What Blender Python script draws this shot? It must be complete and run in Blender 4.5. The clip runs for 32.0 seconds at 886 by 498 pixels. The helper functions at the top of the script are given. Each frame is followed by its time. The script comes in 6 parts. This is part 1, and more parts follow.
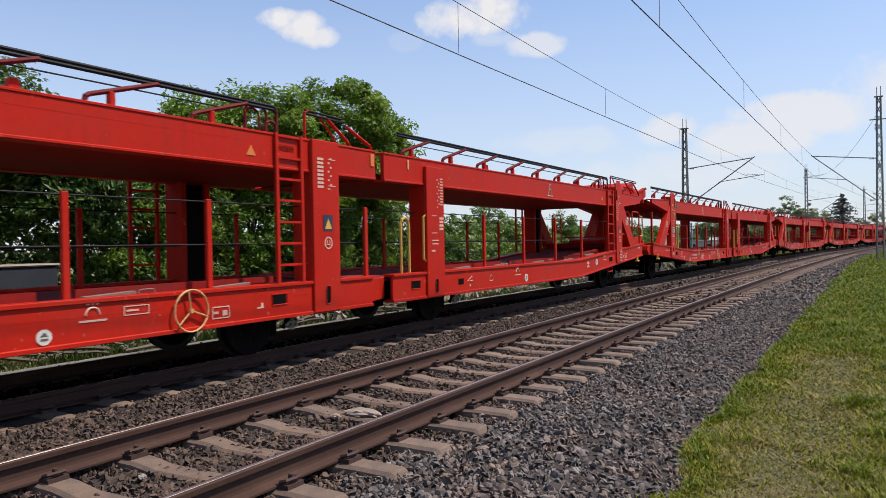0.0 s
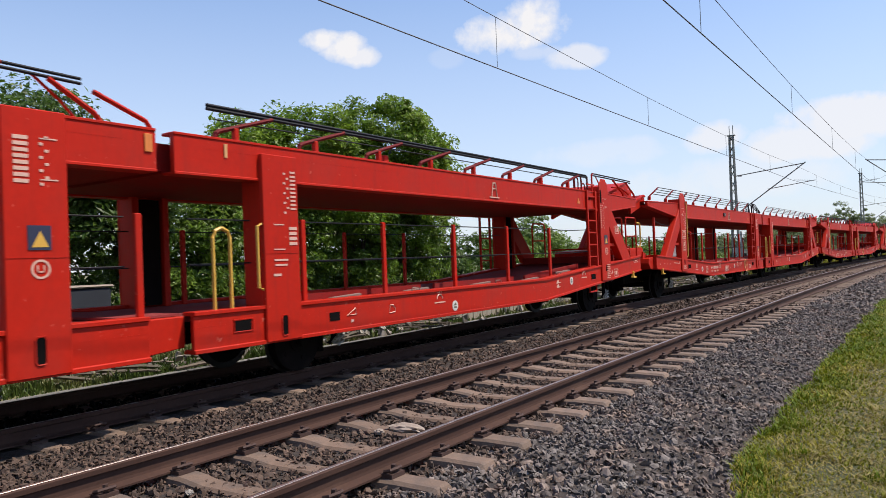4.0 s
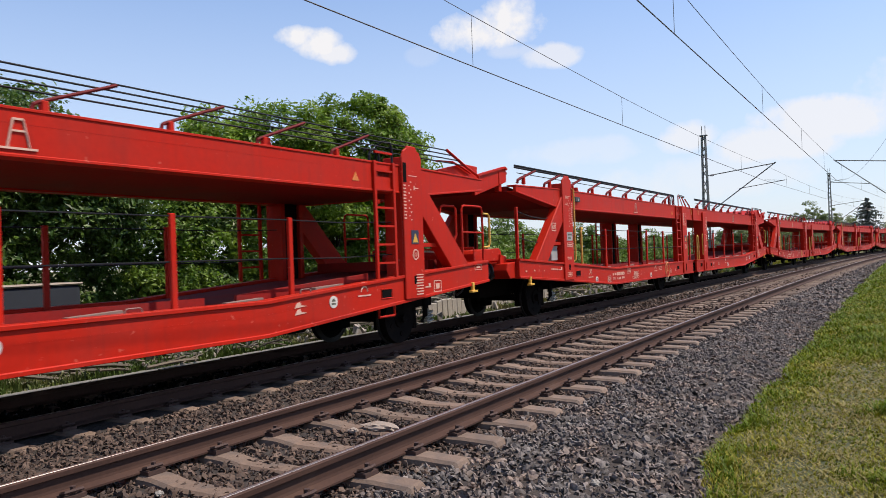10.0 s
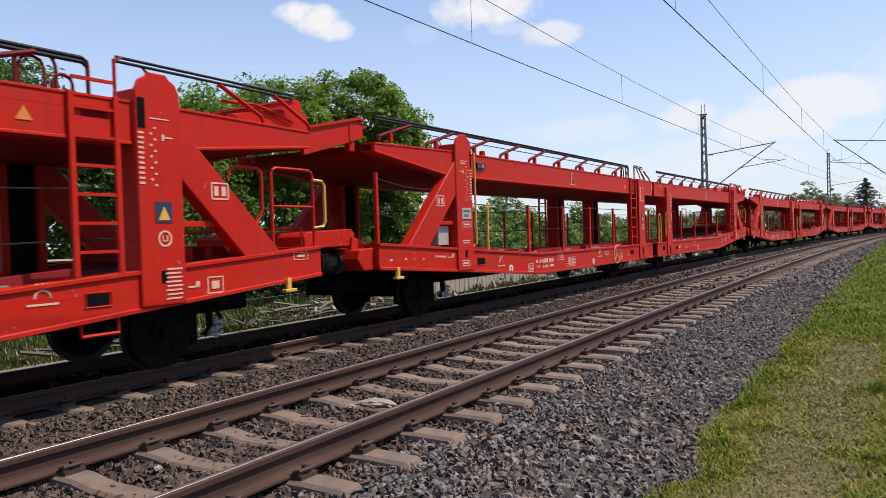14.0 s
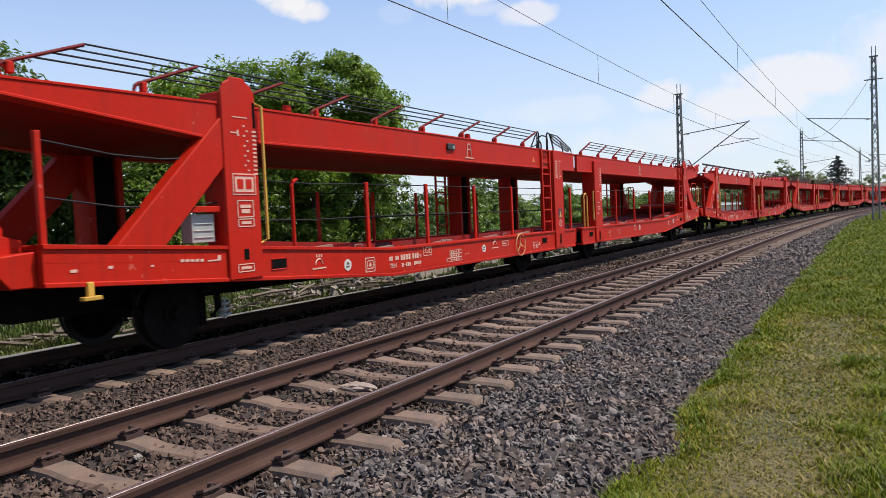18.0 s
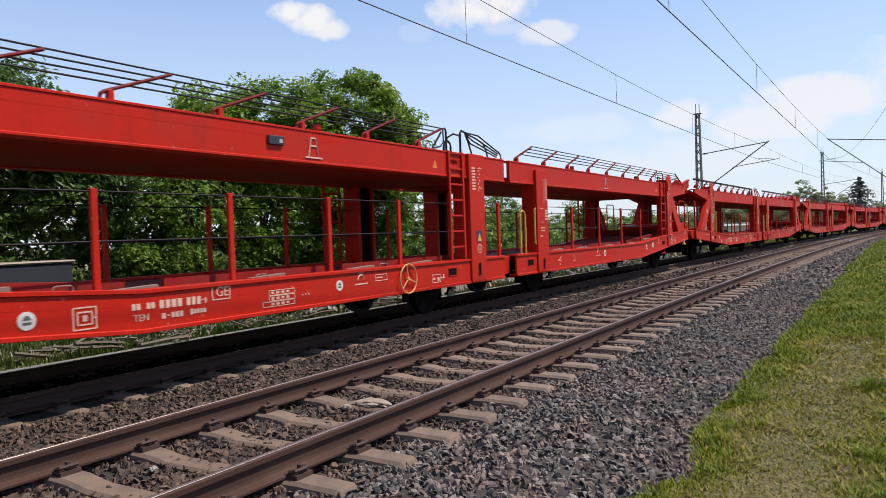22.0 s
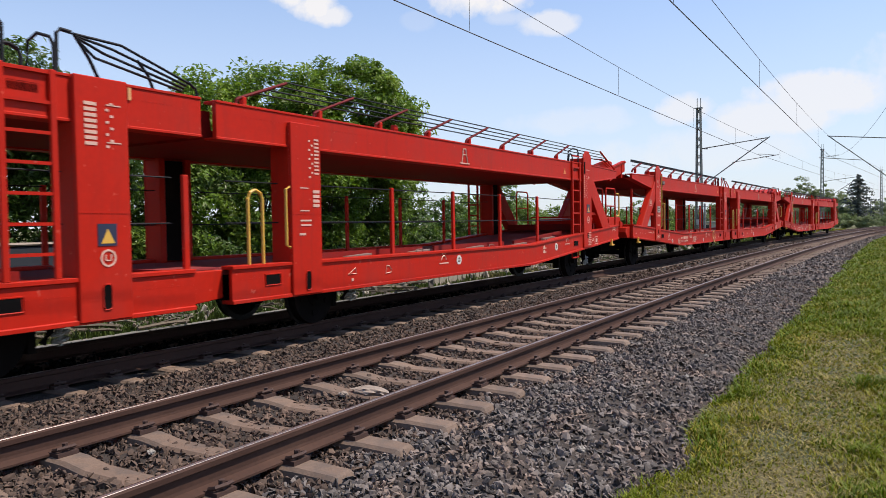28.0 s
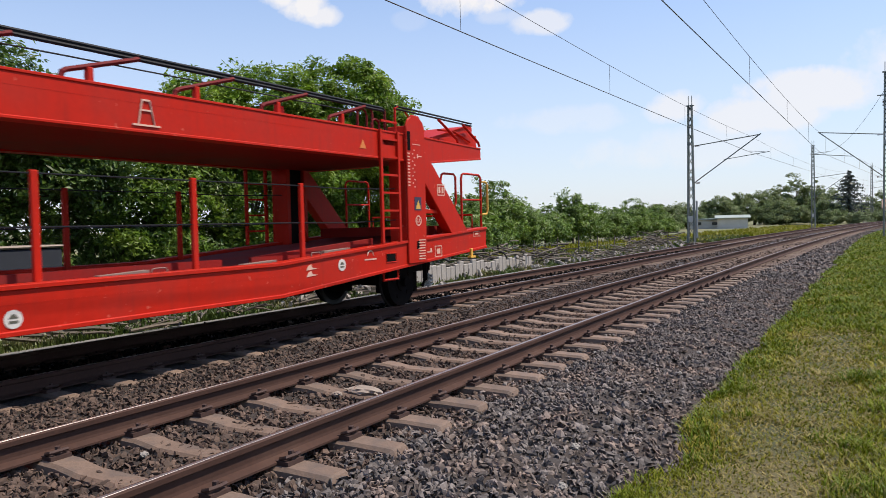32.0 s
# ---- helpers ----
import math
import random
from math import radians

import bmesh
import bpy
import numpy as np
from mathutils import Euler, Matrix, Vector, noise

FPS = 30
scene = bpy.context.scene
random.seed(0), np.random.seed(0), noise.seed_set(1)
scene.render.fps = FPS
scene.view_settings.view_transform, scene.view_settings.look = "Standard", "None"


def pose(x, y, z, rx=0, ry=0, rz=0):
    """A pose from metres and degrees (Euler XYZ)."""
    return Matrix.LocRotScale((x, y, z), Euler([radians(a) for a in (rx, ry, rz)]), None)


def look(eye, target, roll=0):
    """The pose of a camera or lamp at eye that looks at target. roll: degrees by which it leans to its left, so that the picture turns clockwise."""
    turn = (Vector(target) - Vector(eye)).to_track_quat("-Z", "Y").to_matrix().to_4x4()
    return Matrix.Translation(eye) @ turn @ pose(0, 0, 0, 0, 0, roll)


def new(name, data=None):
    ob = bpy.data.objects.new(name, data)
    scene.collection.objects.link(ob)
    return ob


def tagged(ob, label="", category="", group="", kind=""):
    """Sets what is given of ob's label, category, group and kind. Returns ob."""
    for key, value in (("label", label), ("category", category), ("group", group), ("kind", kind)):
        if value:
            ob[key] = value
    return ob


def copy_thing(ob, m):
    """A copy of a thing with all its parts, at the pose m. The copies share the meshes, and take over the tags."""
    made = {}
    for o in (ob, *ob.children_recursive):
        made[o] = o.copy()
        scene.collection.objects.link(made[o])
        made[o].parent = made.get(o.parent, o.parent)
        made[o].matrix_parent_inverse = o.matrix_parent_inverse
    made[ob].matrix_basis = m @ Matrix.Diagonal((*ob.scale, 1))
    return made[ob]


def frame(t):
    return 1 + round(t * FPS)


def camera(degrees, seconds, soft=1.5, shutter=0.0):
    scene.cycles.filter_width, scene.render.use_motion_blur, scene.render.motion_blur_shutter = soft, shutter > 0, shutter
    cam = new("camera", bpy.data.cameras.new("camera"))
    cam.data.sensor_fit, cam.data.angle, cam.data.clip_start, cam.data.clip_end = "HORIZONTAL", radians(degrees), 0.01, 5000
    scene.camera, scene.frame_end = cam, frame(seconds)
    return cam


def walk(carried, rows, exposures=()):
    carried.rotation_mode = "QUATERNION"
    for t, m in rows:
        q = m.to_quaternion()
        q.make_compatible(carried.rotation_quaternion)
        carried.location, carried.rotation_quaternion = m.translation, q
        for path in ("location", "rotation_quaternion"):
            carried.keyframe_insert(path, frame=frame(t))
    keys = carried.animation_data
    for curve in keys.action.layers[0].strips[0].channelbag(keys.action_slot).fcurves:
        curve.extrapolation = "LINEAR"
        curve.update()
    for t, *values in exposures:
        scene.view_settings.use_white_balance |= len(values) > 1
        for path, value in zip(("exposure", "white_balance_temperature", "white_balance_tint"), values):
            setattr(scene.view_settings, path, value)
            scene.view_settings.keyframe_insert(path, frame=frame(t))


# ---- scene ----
EYE = Vector((4.113, 0.0, 1.341))
cam = camera(62.0, 32.0, soft=0.85, shutter=0.05)
# seconds, yaw to the left of the line, pitch, lean, sway of the holder's arm
VIEW = [
    (0,29.81,-0.40,-1.05,-0.022,-0.051,0.016), (0.5,31.09,-0.56,-0.97,-0.046,-0.091,0.012), (1,33.84,1.46,1.64,-0.010,0.051,0.006), (1.5,33.43,0.66,1.71,-0.013,0.031,-0.021),
    (2,33.96,-0.07,-0.21,-0.018,-0.024,0.009), (2.5,32.58,0.40,-1.02,-0.019,-0.035,0.008), (4.5,33.46,1.05,-2.38,0.010,-0.009,0.000), (5,33.52,1.18,-1.75,0.005,-0.017,0.011),
    (5.5,33.49,1.04,-1.74,-0.000,-0.001,-0.002), (6,32.59,0.38,-2.69,-0.006,0.004,0.000), (6.5,31.67,0.01,-2.44,-0.003,0.019,0.002), (7,31.19,0.09,-2.12,-0.005,0.023,0.000),
    (7.5,31.03,0.06,-1.87,-0.010,0.027,-0.002), (8,31.09,-0.01,-1.62,-0.015,0.022,-0.003), (8.5,30.10,0.29,-1.89,-0.006,0.024,-0.000), (9,30.67,0.83,-2.43,-0.001,0.012,0.002),
    (9.5,31.45,0.96,-2.39,0.004,0.009,-0.001), (10,31.34,0.62,-2.11,0.002,0.003,0.003), (10.5,30.84,-0.09,-1.35,-0.004,0.005,0.002), (11,30.84,-0.47,-1.67,-0.003,0.014,-0.003),
    (11.5,30.68,-0.79,-2.06,-0.001,0.018,-0.005), (12,30.77,-0.75,-2.13,0.003,0.018,-0.003), (12.5,31.27,-0.36,-2.68,0.006,0.014,-0.001), (13,31.05,-0.24,-2.49,0.010,0.013,-0.004),
    (13.5,31.04,-0.90,-2.19,0.003,0.008,-0.001), (14,31.26,-1.04,-1.90,-0.000,0.012,-0.007), (14.5,31.00,-1.25,-1.84,-0.002,0.010,-0.002), (16.5,31.40,-0.78,-1.42,-0.003,0.006,-0.001),
    (17,30.32,-1.23,-0.79,-0.007,0.006,-0.004), (17.5,30.60,-1.35,-0.91,-0.005,0.009,-0.005), (18,29.65,-2.50,-2.61,-0.009,0.022,0.001), (18.5,32.32,-1.54,-1.90,-0.003,-0.003,0.006),
    (19,31.65,-1.68,-1.43,0.018,0.002,0.005), (19.5,30.09,-1.74,-0.85,-0.001,0.005,0.002), (20,31.56,-1.74,-1.18,-0.001,-0.002,-0.001), (20.5,32.33,-1.73,-1.31,0.001,-0.006,0.003),
    (21,32.76,-1.09,-1.92,0.007,-0.011,0.001), (21.5,31.87,-1.38,-1.95,0.022,-0.003,-0.003), (22,30.91,-1.09,-2.04,0.020,-0.005,0.000), (22.5,30.08,-1.47,-1.54,0.018,-0.002,0.002),
    (23,30.63,-1.70,-1.35,0.005,-0.005,0.006), (23.5,31.19,-1.53,-1.46,0.010,0.002,-0.003), (24,31.17,-1.54,-1.61,0.010,-0.011,-0.002), (24.5,31.00,-1.50,-1.32,0.006,-0.009,-0.000),
    (25,31.23,-1.65,-1.04,0.004,-0.009,-0.004), (25.5,31.07,-1.87,-1.18,0.006,-0.007,-0.002), (27.5,30.96,-1.95,-0.94,0.001,-0.008,-0.005), (28,30.77,-1.91,-0.91,0.002,-0.013,-0.001),
    (28.5,30.65,-2.11,-0.82,0.000,-0.012,-0.004), (29,30.54,-1.97,-0.97,0.001,-0.010,-0.002), (29.5,30.39,-1.84,-1.07,0.001,-0.005,-0.001), (30,30.53,-1.71,-1.05,0.003,-0.007,-0.000),
    (30.5,30.15,-1.80,-1.33,0.008,-0.007,-0.001), (31,30.04,-2.16,-1.45,0.009,-0.003,0.002), (31.5,30.02,-1.94,-1.30,0.008,-0.010,0.001), (32,30.25,-1.96,-1.41,0.009,-0.012,-0.004),
]


def sight(yaw, pitch):
    y, p = radians(yaw), radians(pitch)
    return Vector((-math.sin(y) * math.cos(p), math.cos(y) * math.cos(p), math.sin(p)))


walk(cam, [(t, look(EYE + Vector(d), EYE + Vector(d) + sight(y, p) * 10, r)) for t, y, p, r, *d in VIEW], [(0.0, 0.28), (1.6, 0.40), (32.0, 0.40)])

# ---------------------------------------------------------------- world, sun
SUN_AZ, SUN_EL = 60.0, 60.0      # azimuth clockwise from the line ahead
sun_way = Vector((math.sin(radians(SUN_AZ)) * math.cos(radians(SUN_EL)),
                  math.cos(radians(SUN_AZ)) * math.cos(radians(SUN_EL)), math.sin(radians(SUN_EL))))
scene.view_settings.exposure = 0.40
scene.view_settings.use_white_balance = True
scene.view_settings.white_balance_temperature = 7010
scene.view_settings.white_balance_tint = 11
world = bpy.data.worlds.new("sky")
scene.world = world
world.use_nodes = True
wn, wl = world.node_tree.nodes, world.node_tree.links
wn.clear()
w_out = wn.new("ShaderNodeOutputWorld")
w_bg = wn.new("ShaderNodeBackground")
w_sky = wn.new("ShaderNodeTexSky")
w_sky.sky_type, w_sky.sun_disc = 'NISHITA', False
w_sky.sun_elevation, w_sky.sun_rotation = radians(SUN_EL), radians(SUN_AZ)
w_sky.air_density, w_sky.dust_density, w_sky.ozone_density = 1.0, 0.3, 3.0
w_bg.inputs["Strength"].default_value = 0.125
w_co = wn.new("ShaderNodeTexCoord")


def wmath(op, a, b=None, c=None, clamp=False):
    n = wn.new("ShaderNodeMath")
    n.operation, n.use_clamp = op, clamp
    for i, v in enumerate((a, b, c)):
        if v is None:
            continue
        if isinstance(v, (int, float)):
            n.inputs[i].default_value = v
        else:
            wl.new(v, n.inputs[i])
    return n.outputs[0]


def wdot(v):
    n = wn.new("ShaderNodeVectorMath")
    n.operation = 'DOT_PRODUCT'
    wl.new(w_co.outputs["Generated"], n.inputs[0])
    n.inputs[1].default_value = v
    return n.outputs["Value"]


def wnoise(scale, detail, rough):
    n = wn.new("ShaderNodeTexNoise")
    n.inputs["Scale"].default_value, n.inputs["Detail"].default_value = scale, detail
    n.inputs["Roughness"].default_value = rough
    wl.new(w_co.outputs["Generated"], n.inputs["Vector"])
    return n.outputs["Fac"]


cloud_noise = wnoise(9.0, 7.0, 0.58)
fine_noise = wnoise(30.0, 6.0, 0.6)
# fair-weather clouds: azimuth to the left of the line, elevation, half width, half height (degrees), density
CLOUDS = [(42.0, 16.7, 1.8, 0.9, 1.0), (40.6, 16.15, 1.9, 1.15, 1.0), (39.3, 15.5, 1.8, 0.9, 0.9), (28.4, 17.0, 2.9, 1.7, 1.0), (25.6, 17.4, 2.7, 2.0, 1.0),
          (22.6, 14.8, 2.3, 0.9, 0.70), (25.4, 15.4, 2.2, 0.6, 0.35), (32.2, 15.3, 1.2, 0.7, 0.14), (13.2, 8.2, 2.2, 1.2, 0.75), (6.4, 7.0, 4.2, 1.3, 0.75),
          (3.0, 8.4, 4.2, 1.5, 0.80), (20.5, 7.6, 5.0, 1.1, 0.30), (11.0, 5.0, 9.0, 1.6, 0.40), (-6.0, 10.0, 7.0, 3.0, 0.6), (-32.0, 19.0, 9.0, 4.0, 0.8),
          (62.0, 24.0, 8.0, 3.5, 0.8), (95.0, 20.0, 10.0, 4.0, 0.8),
          (180.0, 25.0, 14.0, 6.0, 0.8), (-100.0, 30.0, 12.0, 5.0, 0.8), (140.0, 40.0, 12.0, 7.0, 0.8)]
cover = None
for az, el, hw, hh, dens in CLOUDS:
    way = sight(az, el)
    side = Vector((math.cos(radians(az)), math.sin(radians(az)), 0))
    upw = side.cross(way)
    front = wmath('GREATER_THAN', wdot(way), 0.3)
    dx = wmath('DIVIDE', wdot(side), math.sin(radians(hw)))
    dy = wmath('DIVIDE', wdot(upw), math.sin(radians(hh)))
    r2 = wmath('ADD', wmath('MULTIPLY', dx, dx), wmath('MULTIPLY', dy, dy))
    rough_edge = wmath('ADD', wmath('MULTIPLY', cloud_noise, 3.4), wmath('MULTIPLY', fine_noise, 1.2))
    body = wmath('SUBTRACT', wmath('SUBTRACT', rough_edge, 1.45), wmath('MULTIPLY', r2, 0.85))
    fac = wmath('MULTIPLY', wmath('MULTIPLY', wmath('ADD', body, 0.15), 1.5, clamp=True), dens)
    fac = wmath('MULTIPLY', fac, front)
    cover = fac if cover is None else wmath('MAXIMUM', cover, fac)
haze = wmath('MULTIPLY', wmath('SUBTRACT', 1.0, wmath('DIVIDE', wdot((0, 0, 1)), 0.42), clamp=True), 0.80)
w_haze = wn.new("ShaderNodeMix")
w_haze.data_type = 'RGBA'
wl.new(haze, w_haze.inputs[0])
w_tint = wn.new("ShaderNodeMix")
w_tint.data_type, w_tint.blend_type = 'RGBA', 'MULTIPLY'
w_tint.inputs[0].default_value = 1.0
wl.new(w_sky.outputs["Color"], w_tint.inputs[6])
w_tint.inputs[7].default_value = (1.00, 1.13, 1.29, 1)
wl.new(w_tint.outputs[2], w_haze.inputs[6])
w_haze.inputs[7].default_value = (4.1, 4.5, 5.5, 1)
w_mix = wn.new("ShaderNodeMix")
w_mix.data_type = 'RGBA'
wl.new(cover, w_mix.inputs[0])
wl.new(w_haze.outputs[2], w_mix.inputs[6])
w_mix.inputs[7].default_value = (5.3, 5.5, 6.0, 1)
wl.new(w_mix.outputs[2], w_bg.inputs["Color"])
wl.new(w_bg.outputs[0], w_out.inputs["Surface"])

sun_data = bpy.data.lights.new("sun", 'SUN')
sun_data.energy, sun_data.angle, sun_data.color = 4.2, radians(0.5), (1.0, 0.94, 0.86)
sun_lamp = new("sun", sun_data)
sun_lamp.matrix_world = look(sun_way * 100, (0, 0, 0))

# ---------------------------------------------------------------- materials


def nodes_of(mat):
    return mat.node_tree.nodes, mat.node_tree.links


def surface(name, base, rough=0.6, metal=0.0, var=0.18, scale=3.0, fine=40.0, bump=0.15, dist=0.004,
            second=None, second_at=0.62, rand=0.0, island=0.0, space="Object", spec=0.5, nicks=None):
    """A plain worn surface: two scales of colour change, a second tone in patches, and fine relief."""
    mat = bpy.data.materials.new(name)
    mat.use_nodes = True
    n, l = nodes_of(mat)
    p = n["Principled BSDF"]
    p.inputs["Metallic"].default_value = metal
    p.inputs["Specular IOR Level"].default_value = spec
    co = n.new("ShaderNodeTexCoord")
    big, small = n.new("ShaderNodeTexNoise"), n.new("ShaderNodeTexNoise")
    for t, s, d in ((big, scale, 4.0), (small, fine, 5.0)):
        t.inputs["Scale"].default_value, t.inputs["Detail"].default_value = s, d
        l.new(co.outputs[space], t.inputs["Vector"])
    add = n.new("ShaderNodeMath")
    add.operation = 'ADD'
    l.new(big.outputs["Fac"], add.inputs[0])
    l.new(small.outputs["Fac"], add.inputs[1])
    rng = n.new("ShaderNodeMapRange")
    rng.inputs["From Min"].default_value, rng.inputs["From Max"].default_value = 0.6, 1.4
    rng.inputs["To Min"].default_value, rng.inputs["To Max"].default_value = 1 - var, 1 + var
    l.new(add.outputs[0], rng.inputs["Value"])
    value = rng.outputs[0]
    for amount, node, sock in ((rand, "ShaderNodeObjectInfo", "Random"), (island, "ShaderNodeNewGeometry", "Random Per Island")):
        if amount:
            info = n.new(node)
            r2 = n.new("ShaderNodeMapRange")
            r2.inputs["To Min"].default_value, r2.inputs["To Max"].default_value = 1 - amount, 1 + amount
            l.new(info.outputs[sock], r2.inputs["Value"])
            m = n.new("ShaderNodeMath")
            m.operation = 'MULTIPLY'
            l.new(value, m.inputs[0])
            l.new(r2.outputs[0], m.inputs[1])
            value = m.outputs[0]
    col = n.new("ShaderNodeMix")
    col.data_type = 'RGBA'
    col.inputs[6].default_value = (*base, 1)
    col.inputs[7].default_value = (*(second or base), 1)
    patch = n.new("ShaderNodeMapRange")
    patch.inputs["From Min"].default_value, patch.inputs["From Max"].default_value = second_at - 0.06, second_at + 0.1
    l.new(big.outputs["Fac"], patch.inputs["Value"])
    l.new(patch.outputs[0], col.inputs[0])
    tone = col.outputs[2]
    if nicks:
        # scuffs and chips: small sparse spots, and faint streaks running down the plate
        chip, streak, warp = n.new("ShaderNodeTexNoise"), n.new("ShaderNodeTexNoise"), n.new("ShaderNodeMapping")
        chip.inputs["Scale"].default_value, chip.inputs["Detail"].default_value = 12.0, 9.0
        warp.inputs["Scale"].default_value = (5.0, 5.0, 0.5)
        streak.inputs["Scale"].default_value, streak.inputs["Detail"].default_value = 2.0, 6.0
        l.new(co.outputs[space], chip.inputs["Vector"])
        l.new(co.outputs[space], warp.inputs["Vector"])
        l.new(warp.outputs[0], streak.inputs["Vector"])
        for node, lo, hi, colour, amount in ((streak, 0.52, 0.72, (0.24, 0.018, 0.012), 0.32), (chip, 0.685, 0.72, nicks, 0.45)):
            gate = n.new("ShaderNodeMapRange")
            gate.inputs["From Min"].default_value, gate.inputs["From Max"].default_value = lo, hi
            gate.inputs["To Max"].default_value = amount
            l.new(node.outputs["Fac"], gate.inputs["Value"])
            lay = n.new("ShaderNodeMix")
            lay.data_type = 'RGBA'
            l.new(gate.outputs[0], lay.inputs[0])
            l.new(tone, lay.inputs[6])
            lay.inputs[7].default_value = (*colour, 1)
            tone = lay.outputs[2]
    mul = n.new("ShaderNodeMix")
    mul.data_type, mul.blend_type = 'RGBA', 'MULTIPLY'
    mul.inputs[0].default_value = 1.0
    l.new(tone, mul.inputs[6])
    l.new(value, mul.inputs[7])
    l.new(mul.outputs[2], p.inputs["Base Color"])
    rr = n.new("ShaderNodeMapRange")
    rr.inputs["To Min"].default_value, rr.inputs["To Max"].default_value = max(rough - 0.12, 0.05), min(rough + 0.12, 1)
    l.new(small.outputs["Fac"], rr.inputs["Value"])
    l.new(rr.outputs[0], p.inputs["Roughness"])
    if bump:
        b = n.new("ShaderNodeBump")
        b.inputs["Strength"].default_value, b.inputs["Distance"].default_value = bump, dist
        l.new(small.outputs["Fac"], b.inputs["Height"])
        l.new(b.outputs[0], p.inputs["Normal"])
    return mat


def leafy(name, base, second, through_light=0.35, scale=0.8, spec=0.5):
    mat = surface(name, base, 0.42, 0, 0.25, scale, 6.0, 0, second=second, second_at=0.52, island=0.35, spec=spec)
    n, l = nodes_of(mat)
    p, out = n["Principled BSDF"], n["Material Output"]
    tr = n.new("ShaderNodeBsdfTranslucent")
    mix = n.new("ShaderNodeMixShader")
    mix.inputs[0].default_value = through_light
    link = p.inputs["Base Color"].links[0].from_socket
    l.new(link, tr.inputs["Color"])
    l.new(p.outputs[0], mix.inputs[1])
    l.new(tr.outputs[0], mix.inputs[2])
    l.new(mix.outputs[0], out.inputs["Surface"])
    return mat


RED = surface("red_paint", (0.450, 0.0150, 0.0055), 0.52, 0, 0.12, 1.1, 14.0, 0.04, second=(0.385, 0.019, 0.010), second_at=0.58, spec=0.14, nicks=(0.60, 0.16, 0.11))
# arm red darkened for its near-black look against the bright sky
ARM_RED = surface("red_paint_darkened", (0.135, 0.007, 0.009), 0.7, 0, 0.15, 2.0, 25.0, 0.05, spec=0.2)
# worn red, darkened further for the shade beneath the upper deck
RED_DULL = surface("red_paint_worn_shaded", (0.23, 0.009, 0.007), 0.75, 0, 0.2, 1.5, 25.0, 0.1, second=(0.17, 0.014, 0.012), second_at=0.55, spec=0.2)
DECK = surface("deck_plate", (0.24, 0.042, 0.042), 0.85, 0.0, 0.2, 1.2, 30.0, 0.2, second=(0.27, 0.030, 0.026), second_at=0.56, spec=0.12)
YELLOW = surface("yellow_paint", (0.62, 0.34, 0.05), 0.45, 0, 0.08, 4.0, 40.0, 0.03)
PALE_YELLOW = surface("faded_yellow_paint", (0.62, 0.31, 0.12), 0.5, 0, 0.08, 4.0, 40.0, 0.03)
ORANGE = surface("orange_paint", (0.60, 0.17, 0.03), 0.5, 0, 0.1, 4.0, 40.0, 0.03)
SIGN_WHITE = surface("white_sign", (0.60, 0.55, 0.50), 0.6, 0, 0.10, 6.0, 60.0, 0.0)
WHITE = surface("white_marking", (0.64, 0.38, 0.29), 0.6, 0, 0.10, 6.0, 60.0, 0.0)
BLACK = surface("black_paint", (0.018, 0.018, 0.020), 0.5, 0, 0.2, 4.0, 40.0, 0.05)
# flat black for surface plates, standing for the shade inside openings
HOLE = surface("hole_shade_black", (0.006, 0.005, 0.005), 0.95, 0, 0.1, 4.0, 40.0, 0.0, spec=0.05)
CABLE = surface("dark_cable", (0.012, 0.013, 0.017), 0.65, 0.0, 0.15, 6.0, 60.0, 0.0, spec=0.2)
# gear and tyre colours: brake dust, plus shade under the wagons painted in
RUNNING = surface("brake_dust_steel_shaded", (0.0085, 0.0068, 0.0065), 0.9, 0.0, 0.3, 3.0, 30.0, 0.2, second=(0.014, 0.010, 0.009), spec=0.06)
TREAD = surface("wheel_tread", (0.022, 0.019, 0.019), 0.6, 0.3, 0.1, 5.0, 50.0, 0.0)
TARP = surface("blue_grey_tarpaulin", (0.016, 0.019, 0.026), 0.7, 0, 0.25, 2.0, 12.0, 0.3)
GREY = surface("grey_box", (0.31, 0.32, 0.305), 0.5, 0, 0.12, 5.0, 40.0, 0.03)
DUSTY = surface("dusty_steel", (0.20, 0.125, 0.105), 0.8, 0.0, 0.15, 5.0, 40.0, 0.03)
DUSK = surface("dark_emblem", (0.09, 0.085, 0.06), 0.6, 0, 0.1, 5.0, 40.0, 0.0)
BLUE = surface("blue_sign", (0.018, 0.020, 0.050), 0.5, 0, 0.08, 5.0, 40.0, 0.0)
RAIL = surface("rusty_rail", (0.056, 0.0275, 0.0200), 0.85, 0.0, 0.25, 1.5, 30.0, 0.2, second=(0.064, 0.034, 0.0245), spec=0.25)
HEAD = surface("polished_railhead", (0.34, 0.29, 0.265), 0.42, 0.8, 0.12, 1.0, 30.0, 0.02)
CONCRETE = surface("sleeper_concrete", (0.180, 0.119, 0.086), 0.9, 0, 0.28, 5.0, 55.0, 0.6, second=(0.118, 0.084, 0.066), second_at=0.55, rand=0.16)
CLIP = surface("rail_clip_iron", (0.060, 0.031, 0.024), 0.75, 0.2, 0.25, 8.0, 50.0, 0.2)
STONE = surface("ballast_stone", (0.134, 0.112, 0.101), 0.85, 0, 0.22, 3.0, 60.0, 0.35, island=0.5, second=(0.155, 0.110, 0.087), second_at=0.52)
STONE_RUST = surface("ballast_stone_rusty", (0.086, 0.054, 0.039), 0.9, 0, 0.25, 3.0, 60.0, 0.35, island=0.40, second=(0.098, 0.062, 0.045), second_at=0.5)
